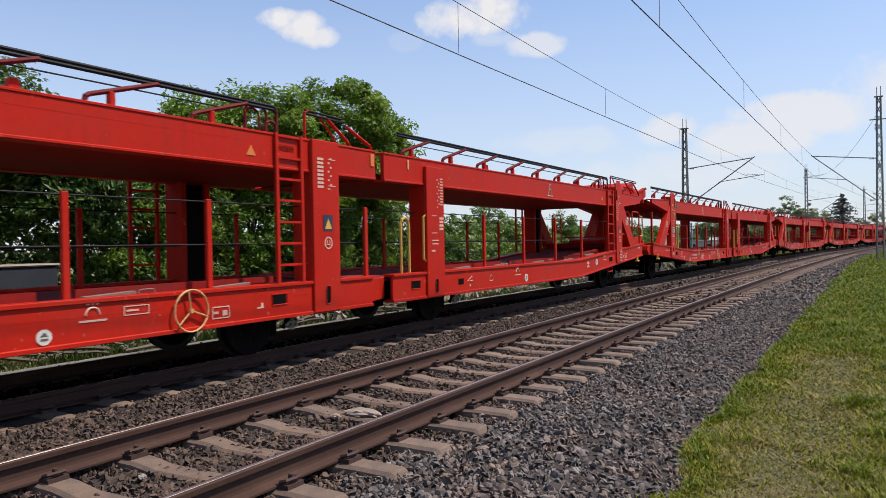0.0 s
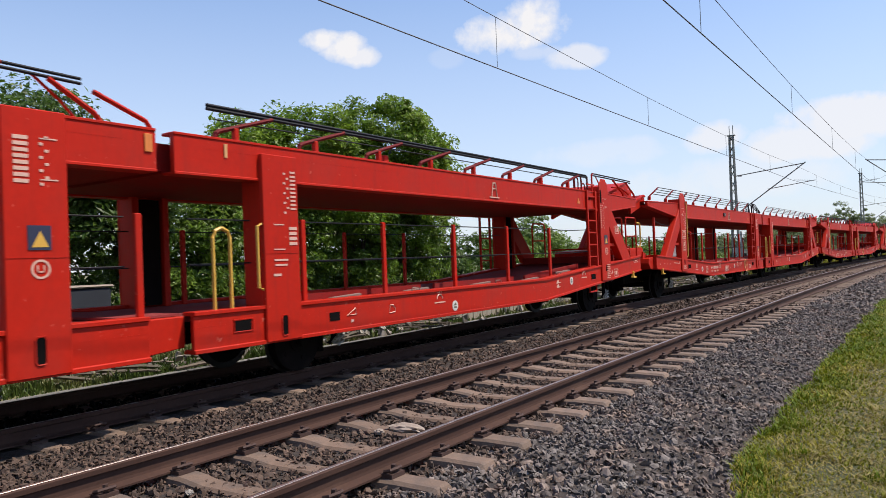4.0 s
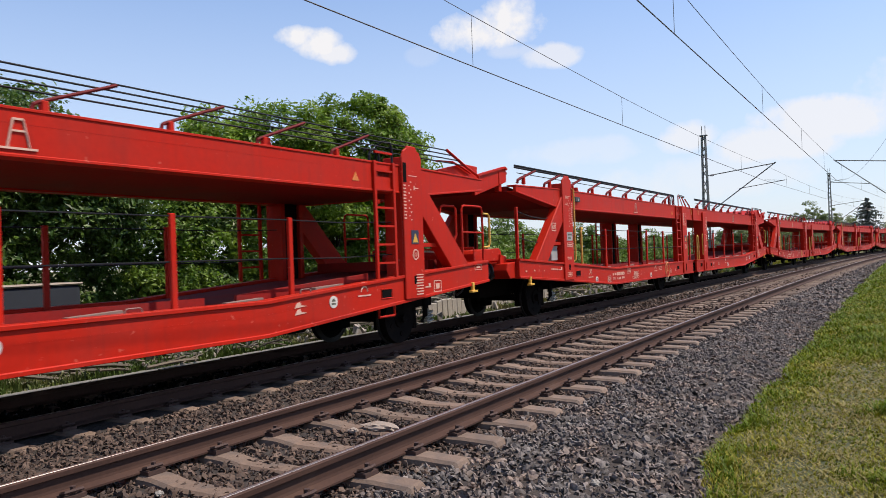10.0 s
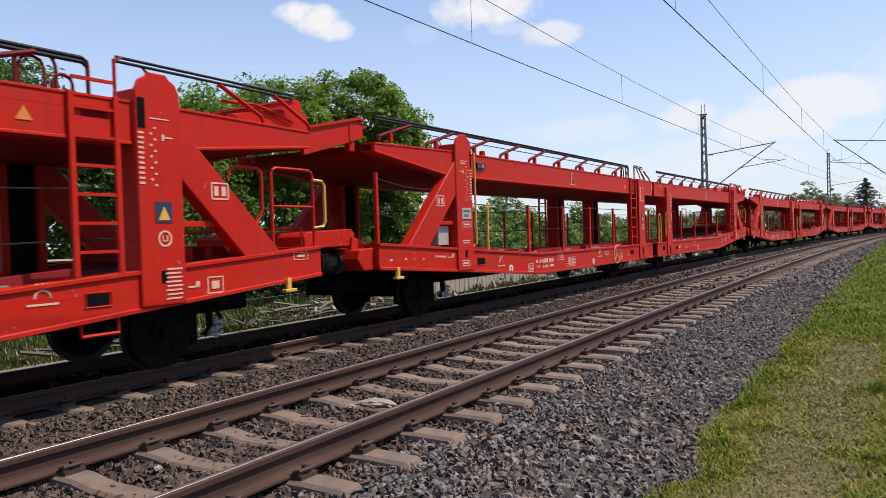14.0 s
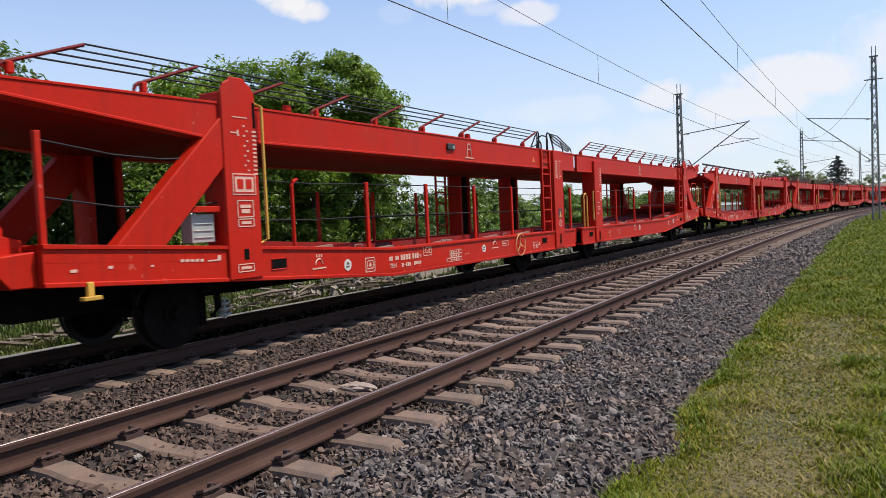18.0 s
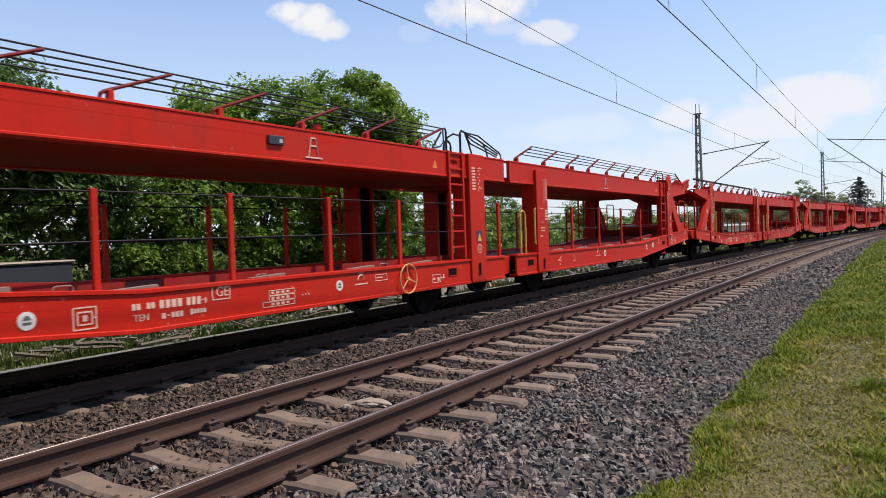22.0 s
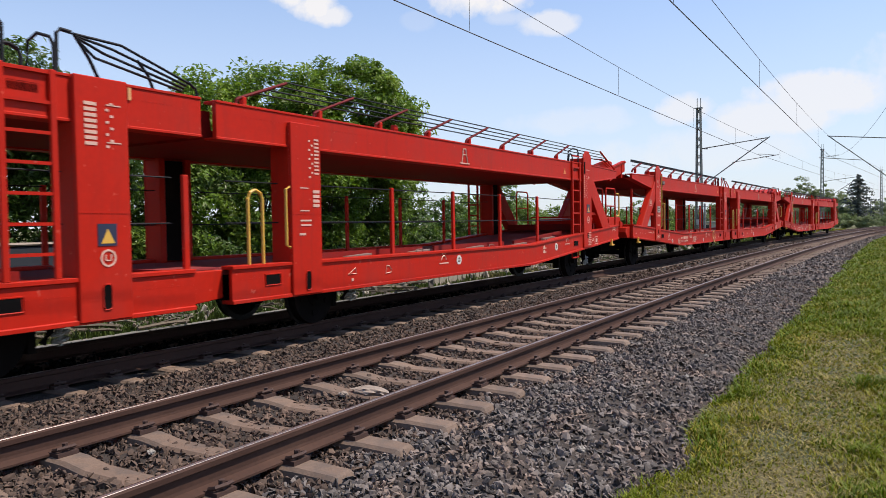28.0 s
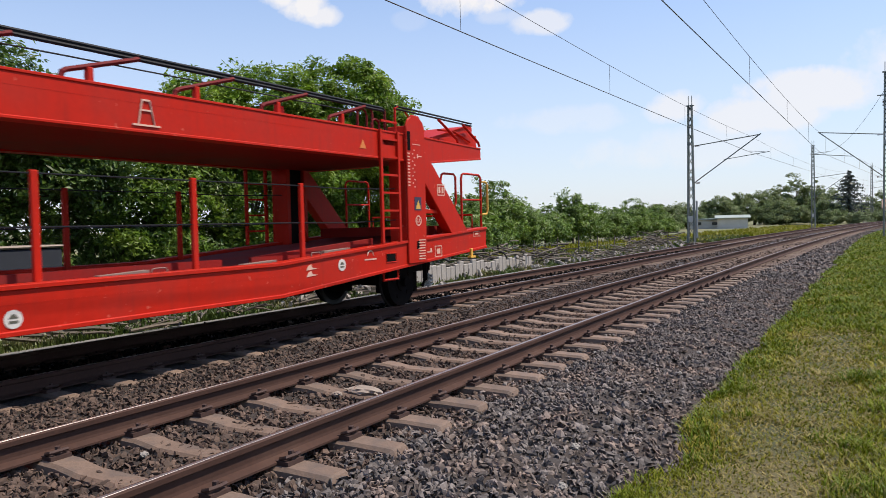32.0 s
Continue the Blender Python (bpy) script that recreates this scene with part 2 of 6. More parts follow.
# near-black stone colour carries the shade under the passing train
STONE_SHADE = surface("ballast_stone_shaded", (0.0075, 0.0065, 0.006), 0.9, 0, 0.25, 3.0, 60.0, 0.35, island=0.5, spec=0.08)
BED = surface("ballast_bed", (0.034, 0.024, 0.019), 0.95, 0, 0.5, 2.0, 22.0, 1.0, 0.03)
EARTH = surface("verge_earth", (0.050, 0.056, 0.018), 0.95, 0, 0.35, 0.9, 14.0, 0.6, 0.03, second=(0.092, 0.075, 0.032), second_at=0.54)
FIELD = surface("far_meadow", (0.120, 0.130, 0.050), 0.95, 0, 0.35, 0.15, 3.0, 0.6, 0.03, second=(0.185, 0.160, 0.075), second_at=0.52)
GRASS = leafy("grass_blades", (0.160, 0.174, 0.010), (0.235, 0.205, 0.030), 0.3, 1.3, 0.15)
LUSH = leafy("lush_grass_blades", (0.092, 0.138, 0.008), (0.135, 0.165, 0.014), 0.3, 1.0, 0.15)
STRAW = leafy("dry_grass_blades", (0.275, 0.222, 0.078), (0.200, 0.165, 0.055), 0.3, 1.5, 0.15)
WEED = leafy("weeds", (0.060, 0.095, 0.018), (0.120, 0.115, 0.045), 0.3, 0.5, 0.3)
LEAF = leafy("walnut_leaf", (0.115, 0.205, 0.014), (0.165, 0.250, 0.024), 0.45, spec=0.4)
LEAF_DARK = leafy("hedge_leaf", (0.056, 0.110, 0.014), (0.094, 0.150, 0.024), 0.42, spec=0.45)
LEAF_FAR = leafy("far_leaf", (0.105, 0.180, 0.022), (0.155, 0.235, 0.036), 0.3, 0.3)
# paled green: the haze of distance is put into the leaf colour
LEAF_HAZE = leafy("hazed_distant_leaf", (0.165, 0.215, 0.085), (0.215, 0.250, 0.115), 0.4, 0.1, spec=0.3)
LEAF_MID = leafy("shaded_walnut_leaf", (0.115, 0.205, 0.020), (0.160, 0.235, 0.032), 0.52, 0.7, spec=0.45)
NEEDLE = leafy("spruce_needle", (0.060, 0.078, 0.068), (0.080, 0.098, 0.084), 0.15, 0.5)
BARK = surface("bark", (0.085, 0.065, 0.048), 0.95, 0, 0.3, 4.0, 25.0, 0.8, 0.02)
GALV = surface("weathered_mast_steel", (0.165, 0.180, 0.165), 0.65, 0.2, 0.2, 1.5, 30.0, 0.1, second=(0.120, 0.138, 0.125))
WIRE = surface("wire_copper_dark", (0.085, 0.083, 0.080), 0.6, 0.3, 0.1, 2.0, 20.0, 0.0)
INSUL = surface("insulator_brown", (0.09, 0.05, 0.04), 0.25, 0, 0.1, 6.0, 30.0, 0.0)
WOOD = surface("grey_driftwood", (0.110, 0.090, 0.070), 0.9, 0, 0.3, 1.2, 20.0, 0.5, 0.01, island=0.45)
RUBBLE = surface("pale_rubble", (0.240, 0.215, 0.188), 0.9, 0, 0.3, 1.0, 18.0, 0.5, 0.01, island=0.35)
PLASTER = surface("pale_plaster", (0.55, 0.51, 0.45), 0.85, 0, 0.12, 1.0, 14.0, 0.1)
ROOF = surface("grey_roof_sheet", (0.28, 0.32, 0.285), 0.7, 0, 0.18, 0.8, 10.0, 0.2)
TILE_RED = surface("red_roof_tile", (0.23, 0.15, 0.115), 0.8, 0, 0.2, 1.0, 12.0, 0.2)
GLASS = surface("dark_window", (0.03, 0.035, 0.04), 0.12, 0, 0.1, 2.0, 10.0, 0.0)
PAPER = surface("crumpled_litter", (0.27, 0.215, 0.175), 0.8, 0, 0.2, 6.0, 30.0, 0.3)
TARMAC = surface("path_gravel", (0.17, 0.16, 0.145), 0.95, 0, 0.25, 0.8, 20.0, 0.4)

# ---------------------------------------------------------------- mesh tools


class Geo:
    """Collects vertices and faces of one part."""

    def __init__(self):
        self.v, self.f = [], []

    def add(self, verts, faces):
        b = len(self.v)
        self.v += [tuple(p) for p in verts]
        self.f += [tuple(i + b for i in q) for q in faces]
        return self

    def box(self, x0, x1, y0, y1, z0, z1):
        return self.add([(x, y, z) for z in (z0, z1) for y in (y0, y1) for x in (x0, x1)],
                        [(0, 2, 3, 1), (4, 5, 7, 6), (0, 1, 5, 4), (2, 6, 7, 3), (0, 4, 6, 2), (1, 3, 7, 5)])

    def prism(self, poly, x0, x1):
        """A polygon in the y-z plane, extruded along x."""
        n = len(poly)
        area = sum(poly[i][0] * poly[(i + 1) % n][1] - poly[(i + 1) % n][0] * poly[i][1] for i in range(n))
        if area < 0:
            poly = poly[::-1]
        vs = [(x0, y, z) for y, z in poly] + [(x1, y, z) for y, z in poly]
        fs = [tuple(range(n))[::-1], tuple(range(n, 2 * n))]
        fs += [(i, (i + 1) % n, n + (i + 1) % n, n + i) for i in range(n)]
        return self.add(vs, fs)

    def tube(self, path, r, n=6, closed=False):
        pts = [Vector(p) for p in path]
        m = len(pts)
        rings = []
        for i, p in enumerate(pts):
            a = pts[(i - 1) % m] if (closed or i > 0) else p
            b = pts[(i + 1) % m] if (closed or i < m - 1) else p
            d = (b - a).normalized()
            up = Vector((0, 0, 1)) if abs(d.z) < 0.93 else Vector((1, 0, 0))
            s = d.cross(up).normalized()
            u = s.cross(d)
            rings.append([p + (s * math.cos(k * math.tau / n) + u * math.sin(k * math.tau / n)) * r for k in range(n)])
        vs = [q for ring in rings for q in ring]
        fs = []
        for i in range(m if closed else m - 1):
            j = (i + 1) % m
            fs += [(i * n + k, i * n + (k + 1) % n, j * n + (k + 1) % n, j * n + k) for k in range(n)]
        if not closed:
            fs += [tuple(range(n))[::-1], tuple((m - 1) * n + k for k in range(n))]
        return self.add(vs, fs)

    def disc(self, c, r0, r1, x0, x1, n=20):
        """A ring or disc about the x axis."""
        cy, cz = c
        vs = []
        for x in (x0, x1):
            for r in (r0, r1):
                vs += [(x, cy + r * math.cos(k * math.tau / n), cz + r * math.sin(k * math.tau / n)) for k in range(n)]
        fs = []
        for k in range(n):
            j = (k + 1) % n
            fs += [(k, n + k, n + j, j), (2 * n + k, 2 * n + j, 3 * n + j, 3 * n + k), (n + k, 3 * n + k, 3 * n + j, n + j)]
            if r0 > 0:
                fs += [(k, j, 2 * n + j, 2 * n + k)]
        return self.add(vs, fs)

    def mesh(self, name, mat, bevel=0.0, smooth=False):
        me = bpy.data.meshes.new(name)
        me.from_pydata(self.v, [], self.f)
        if bevel:
            bm = bmesh.new()
            bm.from_mesh(me)
            bmesh.ops.remove_doubles(bm, verts=bm.verts, dist=1e-5)
            bmesh.ops.recalc_face_normals(bm, faces=bm.faces)
            edges = [e for e in bm.edges if len(e.link_faces) == 2 and e.calc_face_angle(0) > 0.6]
            bmesh.ops.bevel(bm, geom=edges, offset=bevel, segments=1, affect='EDGES', clamp_overlap=True)
            bm.to_mesh(me)
            bm.free()
        else:
            bm = bmesh.new()
            bm.from_mesh(me)
            bmesh.ops.recalc_face_normals(bm, faces=bm.faces)
            bm.to_mesh(me)
            bm.free()
        if smooth:
            for q in me.polygons:
                q.use_smooth = True
        me.materials.append(mat)
        return me


def channel(stations, sx, x_in, x_out, lip, flange, web):
    """A welded C-section along stations of (y, top, bottom), with lips proud of its web."""
    g = Geo()
    n = 12
    for y, a, b in stations:
        for x, z in ((x_in, a), (x_out + lip, a), (x_out + lip, a - flange), (x_out, a - flange), (x_out, b + flange), (x_out + lip * 0.8, b + flange),
                     (x_out + lip * 0.8, b), (x_in, b), (x_in, b + flange), (x_out - web, b + flange), (x_out - web, a - flange), (x_in, a - flange)):
            g.v.append((sx * x, y, z))
    for i in range(len(stations) - 1):
        for k in range(n):
            p, q = i * n + k, i * n + (k + 1) % n
            g.f.append((p, q, q + n, p + n))
    last = (len(stations) - 1) * n
    for o in (0, last):
        for quad in ((0, 1, 2, 3), (0, 3, 10, 11), (3, 4, 9, 10), (4, 5, 6, 7), (4, 7, 8, 9)):
            g.f.append(tuple(o + k for k in quad))
    return g


def part(name, geo, mat, parent=None, label="", bevel=0.0, smooth=False, at=None):
    me = geo.mesh(name, mat, bevel, smooth) if isinstance(geo, Geo) else geo
    ob = new(name, me)
    if parent:
        ob.parent = parent
    if at:
        ob.location = at
    if label:
        ob["label"] = label
    return ob


def thing(name, label, category, group="", kind="", at=None):
    ob = new(name)
    if at is not None:
        ob.matrix_world = at
    return tagged(ob, label, category, group, kind)


def hoop(x, y0, y1, z0, z1, r=0.06):
    """A path up, across and down: an upturned U in the y-z plane."""
    k = min(r, abs(y1 - y0) / 2.01)
    s = 1 if y1 > y0 else -1
    return [(x, y0, z0), (x, y0, z1 - k), (x, y0 + s * k * 0.3, z1 - k * 0.3), (x, y0 + s * k, z1), (x, y1 - s * k, z1),
            (x, y1 - s * k * 0.3, z1 - k * 0.3), (x, y1, z1 - k), (x, y1, z0)]


# ---------------------------------------------------------------- the line: a long right-hand curve
CURVE = 0.0009
FAR_TRACK, FAR_Z = -3.961, -0.087


def on_line(s, off=0.0, z=0.0):
    a = CURVE * max(s, 0.0)
    if s <= 0:
        return Vector((off, s, z)), 0.0
    return Vector(((1 - math.cos(a)) / CURVE + off * math.cos(a), math.sin(a) / CURVE - off * math.sin(a), z)), a


def sweep(profile, s_list, off, z, closed=True):
    """Sweeps an offset-height profile along the line."""
    g = Geo()
    n = len(profile)
    for s in s_list:
        for o, h in profile:
            g.v.append(tuple(on_line(s, off + o, z + h)[0]))
    for i in range(len(s_list) - 1):
        for k in range(n if closed else n - 1):
            a, b = i * n + k, i * n + (k + 1) % n
            g.f.append((a, b, b + n, a + n))
    if closed:
        g.f.append(tuple(range(n)))
        g.f.append(tuple((len(s_list) - 1) * n + k for k in range(n))[::-1])
    return g


STATIONS = [-30 + 2 * i for i in range(65)] + [102 + 5 * i for i in range(30)] + [260 + 20 * i for i in range(25)]

# ---------------------------------------------------------------- ground, verge, bed
ground = part("ground", Geo().add([(-3000, -400, -0.62), (3000, -400, -0.62), (3000, 4000, -0.62), (-3000, 4000, -0.62)], [(0, 1, 2, 3)]), FIELD)
tagged(ground, "flat summer meadow with dry and green grass", "ground", kind="structure")

verge_profile = [(2.62, -0.62), (2.72, -0.415), (3.1, -0.38), (4.2, -0.36), (6.5, -0.34), (10, -0.30), (20, -0.25), (45, -0.45), (60, -0.66)]


def edge_wiggle(s):
    """How far the turf creeps over the stones, along the line."""
    return 0.30 * noise.noise((s * 0.8, 7.3, 0.0)) + 0.16 * noise.noise((s * 3.1, 1.3, 0.0))


def verge_shift(y):
    """The turf's edge runs straighter than the rails: it closes in on them farther along, and lies higher there."""
    return np.clip(0.00020 * np.clip(y - 12, 0, None) * np.clip(y + 10, 0, None), 0, 0.6)


g = Geo()
verge_stations = [-4 + 0.25 * i for i in range(180)] + [s for s in STATIONS if s > 41]
for s in verge_stations:
    w, k = edge_wiggle(s), float(verge_shift(s))
    for o, h in verge_profile:
        g.v.append(tuple(on_line(s, o - k + (w if o < 3.0 else w * 0.4 if o < 4 else 0), h + 0.20 * k)[0]))
n_v = len(verge_profile)
for i in range(len(verge_stations) - 1):
    for k in range(n_v - 1):
        a, b = i * n_v + k, i * n_v + k + 1
        g.f.append((a, b, b + n_v, a + n_v))
verge = part("verge", g, EARTH)
tagged(verge, "sunlit grass verge with dry straw patches beside the ballast", "verge", kind="structure")
back_profile = [(-60, -0.66), (-30, -0.52), (-14, -0.50), (-9.5, -0.50), (-7.4, -0.52), (-6.6, -0.62)]
back_verge = part("back_verge", sweep(back_profile, STATIONS, 0, 0, False), FIELD)
tagged(back_verge, "weedy rough ground behind the far track", "verge", kind="structure")
bed_profile = [(3.35, -0.62), (3.15, -0.47), (2.75, -0.43), (2.0, -0.240), (1.3, -0.238), (0.7, -0.246), (-0.7, -0.246), (-1.3, -0.250),
               (-1.98, -0.285), (-2.66, -0.290), (-3.2, -0.300), (-4.7, -0.33), (-5.3, -0.315), (-6.0, -0.33), (-6.95, -0.56), (-7.1, -0.62)]
bed = part("ballast_bed", sweep(bed_profile, STATIONS, 0, 0, False), BED)
tagged(bed, "grey-brown crushed stone ballast bed under two tracks", "ballast", kind="structure")
edge_path = part("edge_path", sweep([(-7.42, -0.51), (-7.38, -0.480), (-7.10, -0.478), (-7.0, -0.53)], STATIONS, 0, 0, False), TARMAC)
tagged(edge_path, "narrow pale gravel path along the far track", "path", kind="structure")

# ---------------------------------------------------------------- rails
rail_profile = [(-0.075, -0.172), (0.075, -0.172), (0.075, -0.158), (0.014, -0.138), (0.009, -0.120), (0.009, -0.052),
                (0.034, -0.040), (0.036, -0.008), (0.028, -0.001), (-0.028, -0.001), (-0.036, -0.008), (-0.034, -0.040),
                (-0.009, -0.052), (-0.009, -0.120), (-0.014, -0.138), (-0.075, -0.158)]
band_profile = [(-0.012, 0.0), (-0.010, 0.0025), (0.014, 0.0025), (0.016, 0.0), (0.010, -0.004), (-0.006, -0.004)]
for off, z in ((-0.753, 0), (0.753, 0), (FAR_TRACK + 0.753, FAR_Z), (FAR_TRACK - 0.753, FAR_Z)):
    rail = part("rail", sweep(rail_profile, STATIONS, off, z), RAIL, smooth=False)
    tagged(rail, "rust-brown steel rail with a polished head", "rail", "rails of the two tracks", kind="structure")
    part("running_band", sweep([(o if off < FAR_TRACK / 2 - 1 or off > 0 else -o, h) for o, h in band_profile], STATIONS, off, z), HEAD, rail, "bright polished running surface")

# ---------------------------------------------------------------- sleepers and clips
SLEEPER_GAP, SLEEPER_PHASE = 0.63, 4.17


def sleeper_mesh():
    g = Geo()
    st = [(-1.30, 0.13, 0.095, -0.205), (-1.26, 0.150, 0.102, -0.182), (-0.98, 0.155, 0.104, -0.174), (-0.52, 0.155, 0.104, -0.181), (-0.30, 0.145, 0.100, -0.212),
          (0.30, 0.145, 0.100, -0.212), (0.52, 0.155, 0.104, -0.181), (0.98, 0.155, 0.104, -0.174), (1.26, 0.150, 0.102, -0.182), (1.30, 0.13, 0.095, -0.205)]
    for x, wb, wt, zt in st:
        g.v += [(x, -wb, -0.40), (x, wb, -0.40), (x, wt, zt), (x, -wt, zt)]
    n = len(st)
    for i in range(n - 1):
        for k in range(4):
            a, b = i * 4 + k, i * 4 + (k + 1) % 4
            g.f.append((a, b, b + 4, a + 4))
    g.f += [(0, 1, 2, 3), tuple(4 * (n - 1) + k for k in (3, 2, 1, 0))]
    return g.mesh("sleeper", CONCRETE, 0.022)


def clip_mesh():
    g = Geo()
    g.box(-0.02, 0.10, -0.075, 0.075, -0.182, -0.150)
    g.tube([(0.02, -0.06, -0.14), (0.075, -0.06, -0.125), (0.095, 0, -0.118), (0.075, 0.06, -0.125), (0.02, 0.06, -0.14)], 0.014, 5)
    g.tube([(0.06, 0, -0.16), (0.06, 0, -0.095)], 0.020, 6)
    return g.mesh("rail_clip", CLIP)


sleeper_me, clip_me = sleeper_mesh(), clip_mesh()
for off, z, last in ((0.0, 0.0, 112), (FAR_TRACK, FAR_Z, 85)):
    for i in range(-18, last):
        s = SLEEPER_PHASE + SLEEPER_GAP * i + (0.2 if off else 0)
        p, a = on_line(s, off, z)
        ob = part("sleeper", sleeper_me, CONCRETE, bed)
        ob.matrix_basis = Matrix.Translation(p) @ Matrix.Rotation(-a + random.uniform(-0.008, 0.008), 4, 'Z') @ Matrix.Translation((random.uniform(-0.02, 0.02), 0, random.uniform(-0.008, 0.004)))
        if -5 < i < 25:
            for side, inner in ((-0.753, 1), (-0.753, -1), (0.753, 1), (0.753, -1)):
                if off and (side < 0 or inner < 0):
                    continue
                q, a = on_line(s, off, z)
                c = part("rail_clip", clip_me, CLIP, bed)
                c.matrix_basis = Matrix.Translation(q) @ Matrix.Rotation(-a, 4, 'Z') @ Matrix.Translation((side, 0, 0)) @ Matrix.Rotation(0 if inner > 0 else math.pi, 4, 'Z') @ Matrix.Translation((0.065, 0, 0))
# the sleepers too far off to tell apart
g = Geo()
for off, z, first in ((0.0, 0.0, 112), (FAR_TRACK, FAR_Z, 85)):
    for i in range(first, 420):
        p, a = on_line(SLEEPER_PHASE + SLEEPER_GAP * i, off, z)
        c, s_ = math.cos(a), math.sin(a)
        pts = [(x * c + y * s_ + p.x, -x * s_ + y * c + p.y, p.z + zz) for zz in (-0.36, -0.182) for x, y in ((-1.3, -0.1), (1.3, -0.1), (1.3, 0.1), (-1.3, 0.1))]
        g.add(pts, [(0, 1, 5, 4), (1, 2, 6, 5), (2, 3, 7, 6), (3, 0, 4, 7), (4, 5, 6, 7)])
far_sl = part("far_sleepers", g, CONCRETE, bed)
tagged(far_sl, kind="stuff")

# ---------------------------------------------------------------- car-carrier wagon
UNIT_F, UNIT_R, PITCH = 14.22, 14.40, 30.45
POST_OUT, POST_IN = 2.55, 13.10
SOLE = [(0.0, 1.255, 0.845), (3.0, 1.068, 0.630), (5.8, 0.885, 0.425)]


def stencil(words, x, y, z, size):
    """Lettering in the built-in font, standing on the wagon's side."""
    cu = bpy.data.curves.new("lettering", 'FONT')
    cu.body, cu.size, cu.extrude = words, size * 1.35, 0.0015
    ob = bpy.data.objects.new("lettering", cu)
    me = bpy.data.meshes.new_from_object(ob)
    bpy.data.objects.remove(ob)
    bpy.data.curves.remove(cu)
    me.transform(Matrix(((0, 0, 1, x + 0.002), (1, 0, 0, y), (0, 1, 0, z), (0, 0, 0, 1))))
    me.materials.clear()
    me.materials.append(WHITE)
    return me


def ringed(x, y, heights):
    """Coils of an upright spring: tilted rings round a thin core."""
    g = Geo().tube([(x, y, heights[0] - 0.06), (x, y, heights[-1] + 0.06)], 0.022, 6)
    for z in heights:
        g.tube([(x + 0.075 * math.cos(k * math.tau / 10), y + 0.075 * math.sin(k * math.tau / 10), z + 0.018 * math.sin(k * math.tau / 10)) for k in range(10)], 0.016, 5, closed=True)
    return g


def wagon_unit(kind, style, wheel):
    """Half of a coupled pair. kind F: its outer end leads; R: its outer end trails. style A: four thin cables, B: a thick handrail."""
    front = kind == "F"
    length = UNIT_F if front else UNIT_R
    look_words = "empty red two-deck car-carrier wagon, " + ("four thin top cables" if style == "A" else "thick black handrail")
    root = thing("car_carrier_wagon", look_words + (", leading half" if front else ", trailing half"), "railway wagon", "wagons of the car-carrier train")

    def yy(d):
        return d if front else length - d

    def P(name, g, mat, label="", bevel=0.0, parent=None, smooth=False):
        return part(name, g, mat, parent or root, label, bevel, smooth)

    sole = SOLE + [(length, 0.885, 0.425)]

    def deck_z(d):
        return float(np.interp(d, [q[0] for q in sole], [q[1] for q in sole]))

    def sole_bot(d):
        return float(np.interp(d, [q[0] for q in sole], [q[2] for q in sole]))

    # side sills: a plate with a top and a bottom lip
    for sx in (1, -1):
        g = channel([(yy(d), a, b) for d, a, b in sole], sx, 1.27, 1.45, 0.025, 0.045, 0.05)
        P("side_sill", g, RED, bevel=0.005)
    # lower deck plate with raised wheel-guide boards
    xs = 1.27
    g = Geo()
    top = [(yy(d), a - 0.05) for d, a, b in sole]
    g.prism(top + [(y, z - 0.06) for y, z in top[::-1]], -xs, xs)
    P("lower_deck", g, DECK, "dusty purple-red deck plate")
    for d0, d1 in ((3.2, 5.9), (6.4, 9.2), (9.6, 12.5)):
        seg = [(yy(d0), deck_z(d0) - 0.05), (yy(d1), deck_z(d1) - 0.05), (yy(d1), deck_z(d1) + 0.075), (yy(d0), deck_z(d0) + 0.075)]
        P("wheel_guide", Geo().prism(seg, 0.98, 1.03), RED_DULL, "worn red guide board", 0.004)
    for d in (4.3, 5.9, 7.9, 9.9, 11.6):
        z = deck_z(d) - 0.048
        g = Geo().prism([(yy(d) - 0.32, z), (yy(d) + 0.32, z), (yy(d) + 0.30, z + 0.075), (yy(d) - 0.30, z + 0.05)], 1.10, 1.19)
        P("wheel_chock", g, DUSTY, "dusty grey wheel chock bar", 0.004)
    for d in (5.0, 7.6, 10.2):
        z = deck_z(d)
        P("lashing_loop", Geo().tube(hoop(1.36, yy(d) - 0.10, yy(d) + 0.10, z - 0.01, z + 0.045, 0.03), 0.009, 5), DUSTY)
    # weld seams along the side plates
    g = Geo()
    seam = [(yy(d), a - 0.17) for d, a, b in sole]
    g.prism(seam + [(y, z - 0.007) for y, z in seam[::-1]], 1.449, 1.4514)
    P("weld_seam", g, RED)
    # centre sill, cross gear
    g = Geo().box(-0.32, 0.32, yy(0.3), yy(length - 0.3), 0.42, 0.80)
    P("centre_sill", g, RUNNING, "dusty underframe beam, darkened for shade")
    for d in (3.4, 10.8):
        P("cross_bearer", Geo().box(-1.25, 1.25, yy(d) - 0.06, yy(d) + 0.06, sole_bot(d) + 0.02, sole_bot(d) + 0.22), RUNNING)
    # upper deck
    end_d = 0.0 if front else 0.12
    if front and style == "A":
        end_d = -0.50
    beam = [(end_d, 2.78 if front else 2.79, 2.63 if front else 2.56), (2.15, 2.825, 2.37), (length + 0.16, 2.825, 2.37)]
    for sx in (1, -1):
        g = channel([(yy(d), a, b) for d, a, b in beam], sx, 1.22, 1.43, 0.012, 0.03, 0.07)
        P("upper_beam", g, RED, bevel=0.005)
    P("weld_seam", Geo().box(1.429, 1.4315, *sorted((yy(POST_OUT + 0.3), yy(length - 0.2))), 2.675, 2.683), RED)
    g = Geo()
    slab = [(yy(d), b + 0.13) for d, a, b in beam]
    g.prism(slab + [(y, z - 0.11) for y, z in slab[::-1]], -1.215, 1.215)
